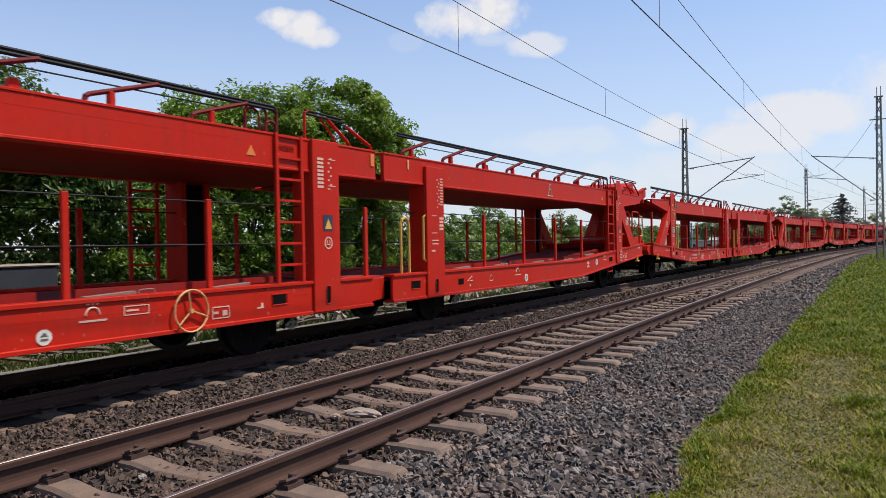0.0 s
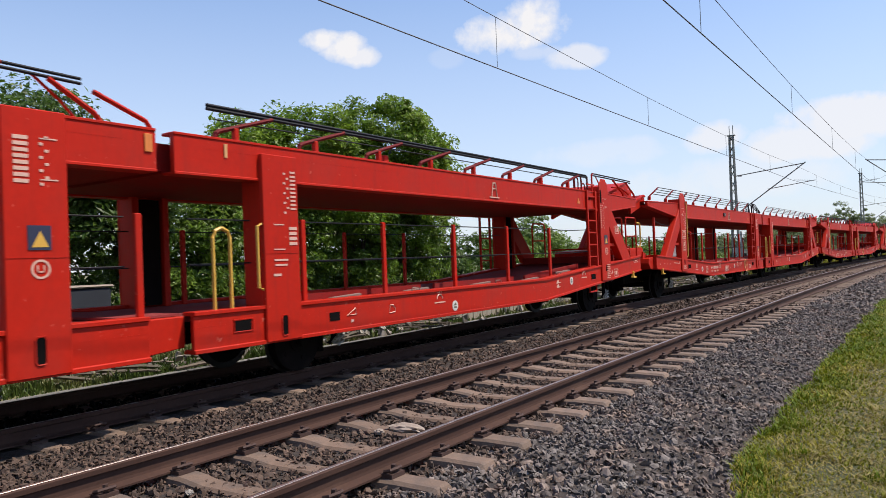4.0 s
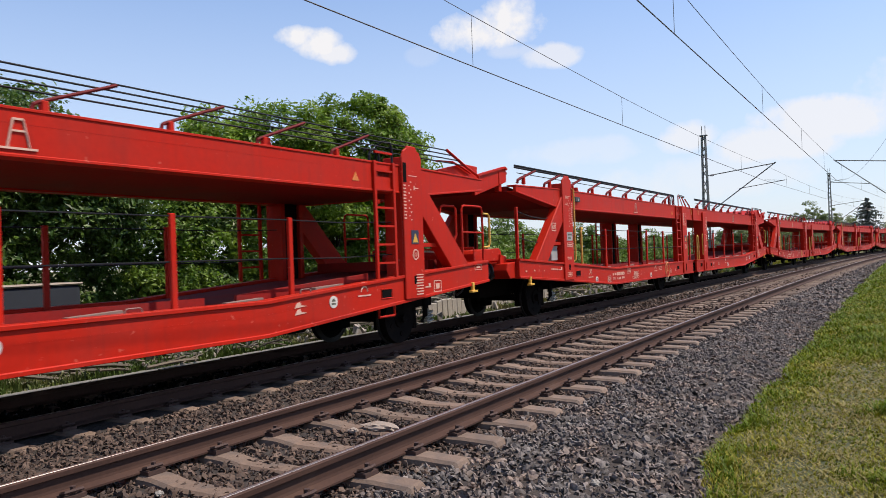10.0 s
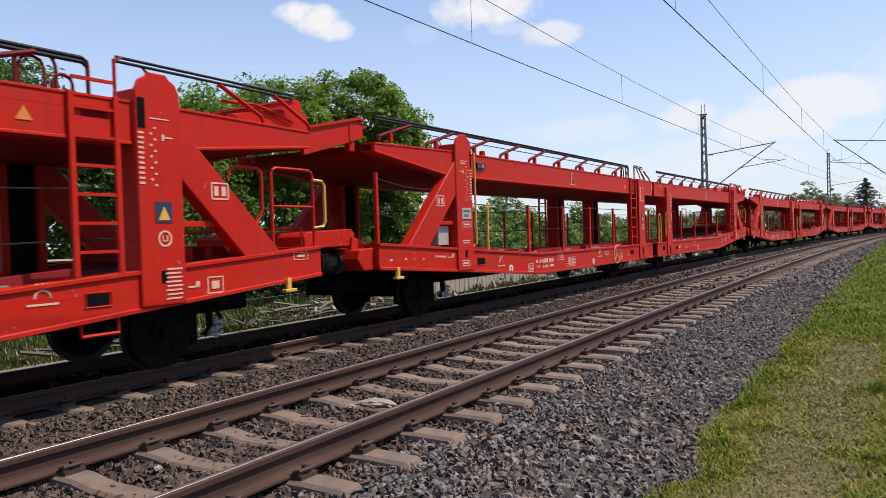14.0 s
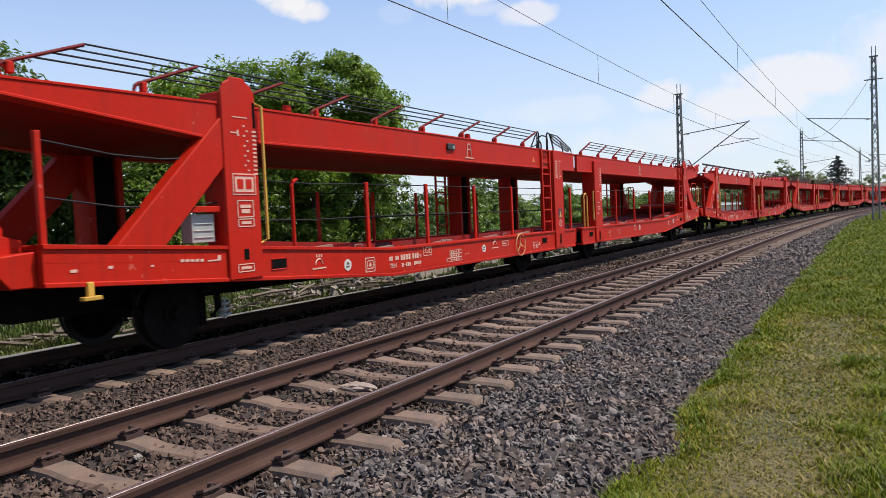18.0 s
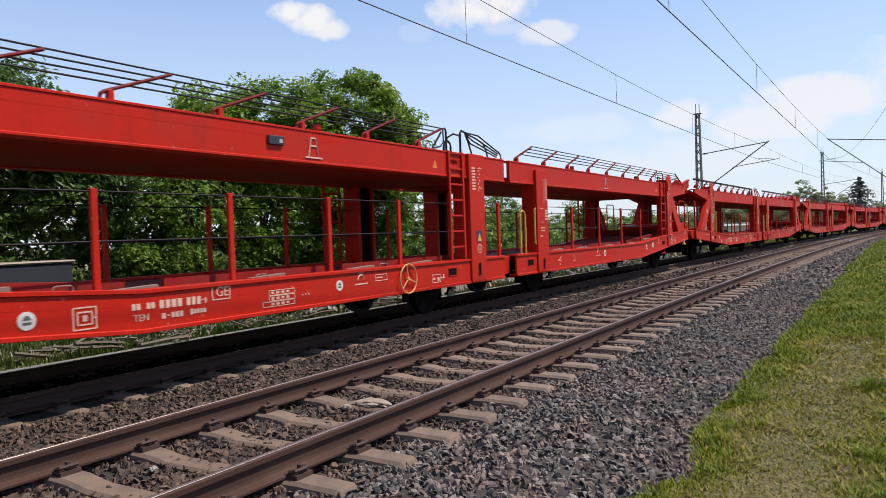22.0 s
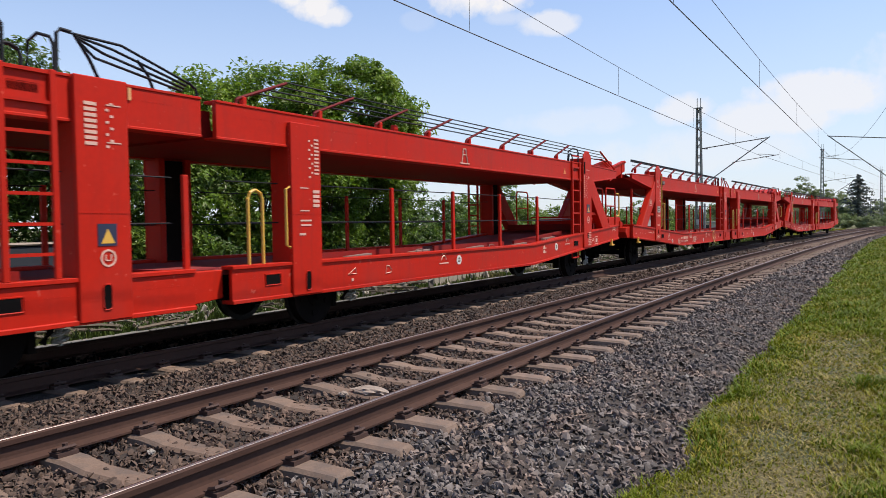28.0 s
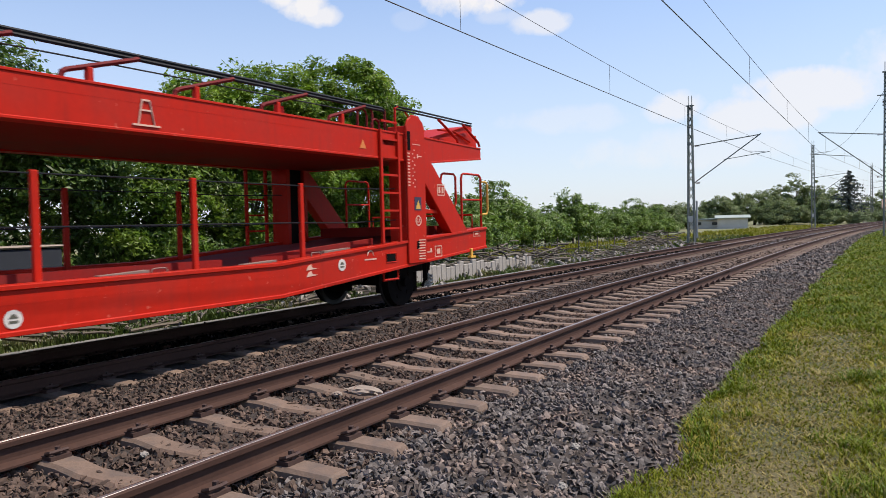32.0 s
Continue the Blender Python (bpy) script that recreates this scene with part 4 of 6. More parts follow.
    P("hanging_gear", Geo().tube([(0.9, yy(d), 0.72), (0.9, yy(d), 0.5), (0.85, yy(d) + 0.1, 0.38), (0.7, yy(d) + 0.22, 0.40)], 0.03, 6), RUNNING)
    # handwheel on the sill
    if wheel:
        yw = POST_IN - 2.42 if front else 3.64
        ring = [(1.50, yw + 0.235 * math.cos(k * math.tau / 24), 0.66 + 0.235 * math.sin(k * math.tau / 24)) for k in range(24)]
        hw = P("handwheel", Geo().tube(ring, 0.012, 6, closed=True), PALE_YELLOW, "yellow brake handwheel")
        g = Geo().disc((yw, 0.66), 0.0, 0.028, 1.47, 1.51, 10)
        for k in range(3):
            an = radians(100 + 120 * k)
            g.tube([(1.49, yw, 0.66), (1.50, yw + 0.23 * math.cos(an), 0.66 + 0.23 * math.sin(an))], 0.010, 5)
        part("spokes", g, PALE_YELLOW, hw)
    # stencilled markings, raised a hair from the paint
    X = 1.4525

    def mark(name, boxes, mat=WHITE, x=X, label="", parent=None):
        g = Geo()
        for y, z, w, h in boxes:
            g.box(x, x + 0.0035, y - w / 2, y + w / 2, z - h / 2, z + h / 2)
        ob = P(name, g, mat, label, parent=parent)
        if len(boxes) > 4:
            tagged(ob, kind="stuff")
        return ob

    def frame_of(y, z, w, h, t=0.012):
        return [(y, z + h / 2, w, t), (y, z - h / 2, w, t), (y - w / 2, z, t, h), (y + w / 2, z, t, h)]

    def outline(name, pts):
        P(name, Geo().tube([(X, y, z) for y, z in pts], 0.009, 4, closed=True), WHITE)

    def lift_sign(y, z):
        g = Geo()
        arc = [(X, y + 0.075 * math.cos(radians(a)), z + 0.02 + 0.075 * math.sin(radians(a))) for a in range(0, 181, 20)]
        g.tube(arc, 0.011, 4)
        g.box(X, X + 0.004, y - 0.15, y + 0.15, z - 0.045, z - 0.025)
        for k in (-0.05, 0, 0.05):
            g.box(X, X + 0.004, y + k - 0.012, y + k + 0.012, z + 0.12, z + 0.16)
        P("lifting_sign", g, WHITE)

    def round_sign(y, z, r=0.085):
        s = P("round_sign", Geo().disc((y, z), 0.0, r, X, X + 0.005, 18), SIGN_WHITE)
        part("dark_field", Geo().prism([(y - r * 0.55, z + 0.005), (y + r * 0.55, z + 0.005), (y + r * 0.15, z + r * 0.55), (y - r * 0.15, z + r * 0.55)], X + 0.004, X + 0.007).box(X + 0.004, X + 0.007, y - r * 0.5, y + r * 0.5, z - r * 0.45, z - r * 0.15), DUSK, s)

    def letter_a(y, z):
        g = Geo()
        g.tube([(1.438, y - 0.10, z - 0.13), (1.438, y - 0.045, z + 0.13)], 0.011, 4)
        g.tube([(1.438, y + 0.10, z - 0.13), (1.438, y + 0.045, z + 0.13)], 0.011, 4)
        g.box(1.428, 1.444, y - 0.05, y + 0.05, z + 0.115, z + 0.135)
        g.box(1.428, 1.444, y - 0.06, y + 0.06, z + 0.01, z + 0.028)
        g.box(1.428, 1.444, y - 0.17, y + 0.17, z - 0.15, z - 0.13)
        P("beam_sign", g, WHITE, "white trestle-shaped sign")

    # sill holes are black plates on the web, their inner shade painted
    mark("sill_hole", [(yy(3.15), 0.83, 0.26, 0.12)] if front else [(yy(POST_OUT + 0.75), 0.82, 0.24, 0.12)], HOLE, label="dark oblong hole in the sill")
    mark("sill_hole", [(yy(POST_IN - 0.95 if front else POST_IN + 0.62), 0.68, 0.24, 0.12)], HOLE, label="dark oblong hole in the sill")
    for yc, zc in ((yy(3.15), 0.83) if front else (yy(POST_OUT + 0.75), 0.82), (yy(POST_IN - 0.95 if front else POST_IN + 0.62), 0.68)):
        P("hole_rim", Geo().tube([(X, yc - 0.14, zc - 0.07), (X, yc + 0.14, zc - 0.07), (X, yc + 0.14, zc + 0.07), (X, yc - 0.14, zc + 0.07)], 0.010, 5, closed=True), RED)
    p = POST_OUT
    if front:
        lift_sign(p + 1.40, 0.74)
        four = style == "A"
        round_sign(p + (2.04 if four else 1.82), 0.70 if four else 0.62)
        ys, zs = (p + 2.60, 0.66) if four else (p + 2.74, 0.57)
        sq = frame_of(ys, zs, 0.24, 0.21, 0.014) + frame_of(ys, zs, 0.15, 0.12, 0.016) + [(ys, zs, 0.05, 0.06), (ys + 0.09, zs, 0.05, 0.014)]
        mark("square_sign", sq)
        q = p - (0.13 if four else 0.24)
        nums = [(q + 3.27 + 0.055 * k + 0.065 * (k // 2), 0.71, 0.045, 0.065) for k in range(4)] + [(q + 3.61 + 0.078 * k, 0.71, 0.056, 0.088) for k in range(4)] + [(q + 3.96 + 0.072 * k, 0.71, 0.050, 0.088) for k in range(3)] + [(q + 4.16, 0.71, 0.025, 0.014), (q + 4.20, 0.70, 0.022, 0.06)]
        nums += [(q + 3.63, 0.585, 0.05, 0.06), (q + 3.69, 0.585, 0.03, 0.014)] + [(q + 3.75 + 0.055 * k, 0.585, 0.042, 0.06) for k in range(3)] + [(q + 4.00 + 0.045 * k, 0.59, 0.036, 0.05 if k else 0.065) for k in range(5)]
        mark("number_stencil", nums, label="white stencilled number bars")
        P("lettering", stencil("TEN", X, q + 3.26, 0.56, 0.075), WHITE)
        q = p - (0.15 if four else 0.08)
        mark("class_frame", frame_of(q + 4.45, 0.765, 0.26, 0.15))
        P("lettering", stencil("GE", X, q + 4.37, 0.725, 0.115), WHITE)
        q = p + (0.28 if four else 0.0)
        tb = frame_of(q + 5.02, 0.69, 0.46, 0.06, 0.009) + frame_of(q + 5.02, 0.62, 0.46, 0.06, 0.009) + frame_of(q + 4.96, 0.55, 0.56, 0.06, 0.009)
        tb += [(q + 4.85 + 0.09 * k, z, 0.05, 0.03) for k in range(4) for z in (0.69, 0.62, 0.55)] + [(q + 5.40 + 0.06 * k, 0.62, 0.02, 0.02) for k in range(3)]
        mark("load_table", tb, label="white load table")
        round_sign(p + 6.45, 0.68 if four else 0.56, 0.075)
        lift_sign(p + 6.95, 0.70)
        mark("small_frame", frame_of(p + 7.45, 0.73, 0.30, 0.09, 0.01) + [(p + 7.40, 0.73, 0.15, 0.02)])
        q = p + (0.45 if four else 0.0)
        mark("inspection_frame", frame_of(q + 8.60, 0.60, 0.26, 0.13, 0.012) + [(q + 8.52, 0.60, 0.08, 0.03), (q + 8.66, 0.59, 0.07, 0.06)])
        mark("small_mark", [(p + 9.25, 0.60, 0.12, 0.02), (p + 9.28, 0.635, 0.04, 0.05)])
        letter_a(p + (6.03 if four else 5.25), 2.59)
        mark("sill_text", [(1.60 + 0.07 * k, 0.985 - 0.004 * k, 0.05, 0.03) for k in range(5)] + [(2.06, 0.955, 0.20, 0.016), (2.14, 0.985, 0.05, 0.05), (0.70, 0.985, 0.05, 0.03), (1.20, 0.96, 0.04, 0.02), (0.30, 0.98, 0.07, 0.03)])
        if four or wheel:
            g = Geo().box(1.432, 1.47, *((p + 5.16, p + 5.44) if style == "A" else (p + 0.55, p + 0.85)), 2.56, 2.68)
            lamp = P("beam_box", g, BLACK, "small black box on the beam", 0.01)
            part("box_label", Geo().box(1.468, 1.474, *((p + 5.34, p + 5.40) if style == "A" else (p + 0.71, p + 0.77)), 2.59, 2.64), GREY, lamp)
    else:
        a = length - POST_IN
        dm = 0.0 if style == "A" else 0.30
        mark("small_mark", [(a + 0.98 + dm, 0.56, 0.05, 0.04)])
        outline("triangle_sign", [(a + 0.88 + dm, 0.645), (a + 1.07 + dm, 0.645), (a + 1.05 + dm, 0.73)])
        outline("loop_sign", [(a + 1.80 + dm, 0.60), (a + 1.94 + dm, 0.61), (a + 1.95 + dm, 0.66), (a + 1.90 + dm, 0.71), (a + 1.83 + dm, 0.72)])
        lift_sign(a + (3.53 if style == "A" else 3.42) if not wheel else a + 4.6, 0.70)
        round_sign(a + (4.05 if style == "A" else 3.86) if not wheel else a + 5.25, 0.70 if style == "A" else 0.58, 0.085)
        if style == "B":
            mark("sill_hole", [(a + 0.93, 0.65, 0.20, 0.11)], HOLE, label="dark oblong hole in the sill")
        if wheel:
            mark("inspection_frame", frame_of(a + 3.05, 0.60, 0.26, 0.13, 0.012) + [(a + 2.98, 0.60, 0.08, 0.03), (a + 3.10, 0.59, 0.07, 0.06)])
        round_sign(a + 8.55, 0.78, 0.085)
        lift_sign(a + 9.25, 0.86)
        for zp in (0.78, 0.69):
            P("pennant_sign", Geo().prism([(a + 7.78, zp - 0.03), (a + 8.02, zp - 0.012), (a + 7.90, zp + 0.004), (a + 7.88, zp + 0.05), (a + 7.82, zp + 0.03)], X, X + 0.004), WHITE)
        letter_a(a + (4.34 if style == "A" else 5.35), 2.59)
        mark("end_table", [(length - 2.44 + 0.015 * (k % 2), 0.76 + 0.045 * k, 0.20, 0.018) for k in range(8)], x=1.4925)
        mark("square_sign", frame_of(length - 1.84, 0.86, 0.22, 0.18, 0.014) + [(length - 1.84, 0.86, 0.11, 0.09), (length - 2.14, 0.86, 0.16, 0.02), (length - 2.09, 0.89, 0.05, 0.06)])
        mark("small_frame", frame_of(length - 0.40, 1.13, 0.26, 0.09, 0.009) + [(length - 0.40, 1.13, 0.14, 0.03)])
    # post markings
    XP = 1.4925
    yo = yy(p)
    edge = yo + (0.20 if front else -0.20)
    mark("height_scale", [(edge + (0.03 if front else -0.03), 1.98 + 0.052 * k, 0.065, 0.022) for k in range(11)], x=XP)
    mark("height_dots", [(edge + (-0.14 + 0.05 * (k % 2)) * (1 if front else -1), 1.96 + 0.06 * k, 0.03, 0.022) for k in range(11)] + [(yo, 2.66, 0.24, 0.012)] + [(edge + (-0.24 if front else 0.24), 2.47, 0.03, 0.07)] + [(edge + (-0.30 if front else 0.30), 2.47, 0.12, 0.016)], x=XP)
    if front:
        if style == "A":
            plate = P("operator_sign", Geo().box(XP, XP + 0.004, yo - 0.17, yo + 0.21, 1.72, 1.98), WHITE, "white operator sign with red shapes")
            g = Geo()
            for a_, b_, c_, d_ in ((-0.155, 0.195, 1.945, 1.965), (-0.155, 0.195, 1.735, 1.755), (-0.155, -0.135, 1.735, 1.965), (0.175, 0.195, 1.735, 1.965),
                                   (-0.10, 0.0, 1.79, 1.91), (0.04, 0.14, 1.79, 1.91)):
                g.box(XP + 0.003, XP + 0.007, yo + a_, yo + b_, c_, d_)
            part("sign_shapes", g, RED, plate)
            mark("info_plate", frame_of(yo + 0.02, 1.55, 0.26, 0.20) + [(yo + 0.02, 1.58, 0.18, 0.04), (yo + 0.02, 1.52, 0.14, 0.05)] + frame_of(yo + 0.02, 1.38, 0.26, 0.09) + [(yo + 0.02, 1.38, 0.16, 0.035)], x=XP)
        else:
            g = Geo().box(XP, XP + 0.006, yo - 0.12, yo + 0.20, 1.62, 1.82)
            pl = P("info_plate", g, GREY, "grey plate on the post")
            part("plate_bars", Geo().box(XP + 0.005, XP + 0.008, yo - 0.08, yo + 0.16, 1.74, 1.78).box(XP + 0.005, XP + 0.008, yo - 0.06, yo + 0.10, 1.66, 1.70), DUSK, pl)
            mark("small_plate", frame_of(yo + 0.04, 1.52, 0.30, 0.09) + [(yo + 0.04, 1.52, 0.2, 0.03)], x=XP)
            mark("post_text", [(yo, 1.23, 0.26, 0.018), (yo, 1.19, 0.22, 0.018), (yo - 0.02, 2.62, 0.14, 0.02), (yo - 0.1, 2.62, 0.02, 0.06)], x=XP)
            mark("operator_sign", frame_of(yy(1.75), 1.93, 0.22, 0.17, 0.018) + [(yy(1.75) - 0.05, 1.93, 0.05, 0.10), (yy(1.75) + 0.05, 1.93, 0.05, 0.10)], x=1.4725, label="white framed operator sign")
        mark("post_frame", frame_of(yo - 0.02, 0.83, 0.26, 0.09) + [(yo - 0.02, 0.83, 0.17, 0.035)], x=XP)
        yj = yy(POST_IN)
    else:
        if style == "B":
            mark("operator_sign", frame_of(yy(1.74), 1.93, 0.24, 0.18, 0.018) + [(yy(1.74) - 0.055, 1.93, 0.06, 0.11), (yy(1.74) + 0.055, 1.93, 0.06, 0.11)], x=1.4725, label="white framed operator sign")
        yj = yo
    low = front and style == "A"
    zs = 1.29 if low else 1.68
    plate = P("warning_sign", Geo().box(XP, XP + 0.004, yj - 0.09, yj + 0.12, zs - 0.11, zs + 0.11), BLUE, "small dark blue sign with a yellow triangle")
    part("triangle", Geo().prism([(yj - 0.055, zs - 0.085), (yj + 0.095, zs - 0.085), (yj + 0.02, zs + 0.06)], XP + 0.003, XP + 0.007), YELLOW, plate)
    zr = 1.06 if low else 1.40
    mark_ring = P("round_mark", Geo().disc((yj + 0.02, zr), 0.068, 0.088, XP, XP + 0.004, 16), WHITE)
    part("pictogram", Geo().box(XP, XP + 0.004, yj - 0.015, yj + 0.055, zr - 0.03, zr - 0.018).box(XP, XP + 0.004, yj - 0.015, yj - 0.003, zr - 0.03, zr + 0.035).box(XP, XP + 0.004, yj + 0.043, yj + 0.055, zr - 0.03, zr + 0.035), WHITE, mark_ring)
    if front:
        mark("height_scale", [(yj - 0.13, 2.18 + 0.055 * k, 0.13, 0.034) for k in range(8)], x=XP)
        mark("height_dots", [(yj + 0.05 + 0.05 * (k % 2), 2.16 + 0.06 * k, 0.035, 0.025) for k in range(8)] + [(yj + 0.12, 2.57, 0.16, 0.012), (yj + 0.12, 2.2, 0.16, 0.012)], x=XP)
    else:
        ya = yy(POST_IN)
        mark("height_scale", [(ya + 0.18, 1.62 + 0.062 * k, 0.13, 0.040) for k in range(4)] + [(ya + 0.2, 2.05 + 0.05 * k, 0.09, 0.024) for k in range(10)], x=XP)
        mark("height_dots", [(ya + 0.06 + 0.05 * (k % 2), 2.0 + 0.06 * k, 0.035, 0.025) for k in range(9)] + [(ya - 0.05, 1.85, 0.16, 0.014), (ya - 0.05, 1.55, 0.18, 0.014), (ya - 0.03, 1.42, 0.22, 0.022), (ya - 0.03, 1.36, 0.20, 0.022), (ya - 0.1, 1.24, 0.12, 0.03)], x=XP)
    g = Geo().prism([(yy(lad) - 0.75, 2.50), (yy(lad) - 0.59, 2.50), (yy(lad) - 0.67, 2.63)], 1.43, 1.437)
    P("warning_triangle", g, ORANGE, "small orange warning triangle")
    return root


# the train: kind of railing and place of the handwheel, wagon by wagon
TRAIN = ["BF", "BF", "BF", "AF", "BR", "AF", "BF", "BF", "BF", "BF", "AF", "BR", "AF", "BF", "BF", "AF", "BF", "BF"]
# seconds, place of the first wagon's first post along the line
RUN = [(0.0, -2.44), (1.0, -18.82), (2.0, -35.2), (5.0, -84.36), (6.0, -100.82), (7.0, -117.17), (8.0, -133.65), (9.0, -150.03), (10.0, -166.42),
       (11.0, -182.84), (12.0, -199.25), (13.0, -215.65), (14.0, -232.05), (17.0, -281.38), (18.0, -297.83), (19.0, -314.28), (20.0, -330.75),
       (21.0, -347.24), (22.0, -363.70), (23.0, -380.12), (24.0, -396.57), (25.0, -413.05), (28.0, -462.76), (29.0, -479.47), (30.5, -505.08), (31.0, -513.72), (32.0, -531.30)]


def run_at(t):
    ts = [q[0] for q in RUN]
    ps = [q[1] for q in RUN]
    m = [(ps[1] - ps[0]) / (ts[1] - ts[0])]
    for i in range(1, len(ts) - 1):
        m.append((ps[i + 1] - ps[i - 1]) / (ts[i + 1] - ts[i - 1]))
    m.append((ps[-1] - ps[-2]) / (ts[-1] - ts[-2]))
    i = min(max(int(np.searchsorted(ts, t)) - 1, 0), len(ts) - 2)
    h = ts[i + 1] - ts[i]
    u = (t - ts[i]) / h
    return ((2 * u ** 3 - 3 * u ** 2 + 1) * ps[i] + (u ** 3 - 2 * u ** 2 + u) * h * m[i] + (-2 * u ** 3 + 3 * u ** 2) * ps[i + 1] + (u ** 3 - u ** 2) * h * m[i + 1])


templates, units = {}, []
for k, code in enumerate(TRAIN):
    for kind in "FR":
        key = (kind, code[0], code[1] == kind)
        if key not in templates:
            templates[key] = ob = wagon_unit(*key)
        else:
            ob = copy_thing(templates[key], Matrix.Identity(4))
        start = PITCH * k - POST_OUT + (0.0 if kind == "F" else 14.75)
        units.append((ob, start, UNIT_F if kind == "F" else UNIT_R))


def motions():
    times = [i * 0.5 for i in range(65)]
    for ob, start, length in units:
        rows = []
        for t in times:
            s = run_at(t) + start
            a, _ = on_line(s + 2.1, FAR_TRACK)
            b, _ = on_line(s + 12.25, FAR_TRACK)
            d = (b - a).normalized()
            rows.append((t, Matrix.Translation(a - d * 2.1) @ Matrix.Rotation(math.atan2(-d.x, d.y), 4, 'Z')))
        walk(ob, rows)
        for w in ob.children:
            if not w.name.startswith("wheelset"):
                continue
            here = w.location.copy()
            near = [i for i in range(1, 960) if -6.0 < run_at(i / 30) + start + here.y < 40.0]
            first = near[0] if near else 0
            base = run_at(first / 30)
            rows = [(0.0, Matrix.Translation(here))] if 0 not in near else []
            for i in near:
                rows.append((i / 30, Matrix.Translation(here) @ Matrix.Rotation((base - run_at(i / 30)) / 0.42, 4, 'X')))
            rows.append((32.0, rows[-1][1] @ Matrix.Rotation(0.5, 4, 'X')))
            walk(w, rows)

# ---------------------------------------------------------------- overhead line
SUPPORTS = [-3.0, 50.3, 105.0, 159.0, 213.0, 267.0]


def lattice_mast(height, wide=0.42, deep=0.30):
    """A tapered lattice mast with four legs, laced on the sides; base at the origin."""
    m = thing("lattice_mast", "weathered grey-green steel lattice mast of the overhead line", "mast", "overhead line masts")
    top_w = 0.5

    def corner(sx, sy, z):
        k = 1 - (1 - top_w) * z / height
        return (sx * wide / 2 * k, sy * deep / 2 * k, z)
    for sx in (-1, 1):
        for sy in (-1, 1):
            part("leg", Geo().tube([corner(sx, sy, -0.3), corner(sx, sy, height)], 0.055, 4), GALV, m)
    n = int(height / 0.55)
    for face in range(4):
        g = Geo()
        for i in range(n):
            z0, z1 = height * i / n, height * (i + 1) / n
            a = ((-1, -1), (1, -1), (1, 1), (-1, 1))[face]
            b = ((1, -1), (1, 1), (-1, 1), (-1, -1))[face]
            p, q = (a, b) if i % 2 else (b, a)
            g.tube([corner(*p, z0), corner(*q, z1)], 0.024, 4)
        tagged(part("lacing", g, GALV, m), kind="stuff")
    part("cap", Geo().box(-0.25, 0.25, -0.12, 0.12, height - 0.06, height), GALV, m)
    for x in (-0.10, 0.12):
        part("top_spike", Geo().tube([(x, 0, height), (x, 0, height + 0.62)], 0.025, 5), GALV, m)
    part("footing", Geo().box(-0.5, 0.5, -0.45, 0.45, -0.3, 0.12), CONCRETE, m, "concrete footing", 0.02)
    return m


def cantilever(m, reach, side, z_mess, z_wire, base_z):
    """A hinged bracket arm on a mast, reaching sideways to the wires."""
    x0, x1 = side * 0.2, side * reach
    zm, zw = z_mess - base_z, z_wire - base_z
    part("top_tube", Geo().tube([(x0, 0, zm - 0.42), (x1, 0, zm)], 0.034, 6), GALV, m)
    part("bracket_tube", Geo().tube([(x0, 0, zw - 1.85), (x1 + side * 0.10, 0, zm + 0.06)], 0.036, 6), GALV, m)
    part("registration_tube", Geo().tube([(x0 + (x1 - x0) * 0.47, 0, zw - 0.42), (x1 + side * 0.60, 0, zw - 0.10)], 0.024, 6), GALV, m)
    part("steady_arm", Geo().tube([(x1 + side * 0.45, 0, zw - 0.12), (x1 + side * 0.05, 0, zw - 0.06), (x1 - side * 0.6, 0, zw + 0.01)], 0.014, 5), GALV, m)
    for z in (zm - 0.42, zw - 1.85):
        g = Geo()
        for k in range(4):
            c = x0 + side * (0.12 + 0.07 * k)
            g.tube([(c, 0, z), (c + side * 0.03, 0, z)], 0.065, 8)
        part("insulator", g, INSUL, m)


def stand(s, off, z):
    p, a = on_line(s, off, z)
    return Matrix.Translation(p) @ Matrix.Rotation(-a, 4, 'Z')


Z_WIRE, Z_MESS = 5.55, 6.85
SUPPORTS_NEAR = [2.0, 56.0, 110.0, 164.0, 218.0]
for s, off, side, reach in [(s, FAR_TRACK - 3.45, 1, 4.25) for s in SUPPORTS[1:]] + [(s, 3.55, -1, 3.9) for s in SUPPORTS_NEAR[1:]]:
    m = lattice_mast((9.2 if s < 60 else 10.6) if off < 0 else 10.9)
    m.matrix_world = stand(s, off, -0.45)
    cantilever(m, reach, side, Z_MESS - (0.38 if off < 0 else 0.0), Z_WIRE + (FAR_Z if off < 0 else 0), -0.45)
    if off > 0:
        g = Geo()
        for k in range(5):
            g.tube([(-0.18, 0, 8.7 + 0.09 * k), (-0.18, 0, 8.74 + 0.09 * k)], 0.07, 8)
        part("feeder_insulator", g, INSUL, m)
        part("cross_bar", Geo().tube([(-0.55, 0, 9.4), (0.5, 0, 9.4)], 0.04, 5), GALV, m)
        part("sign_plate", Geo().box(-0.2, 0.2, -0.22, -0.20, 6.2, 6.5), GREY, m)
    else:
        if s < 60:
            part("balance_weight", Geo().box(0.30, 0.42, -0.06, 0.06, 0.45, 2.9), GREY, m, "slim dusty stack of balance weights", 0.02)
        part("mast_plate", Geo().box(-0.14, 0.14, -0.20, -0.18, 1.5, 1.9), PLASTER, m, "pale plate on the mast")

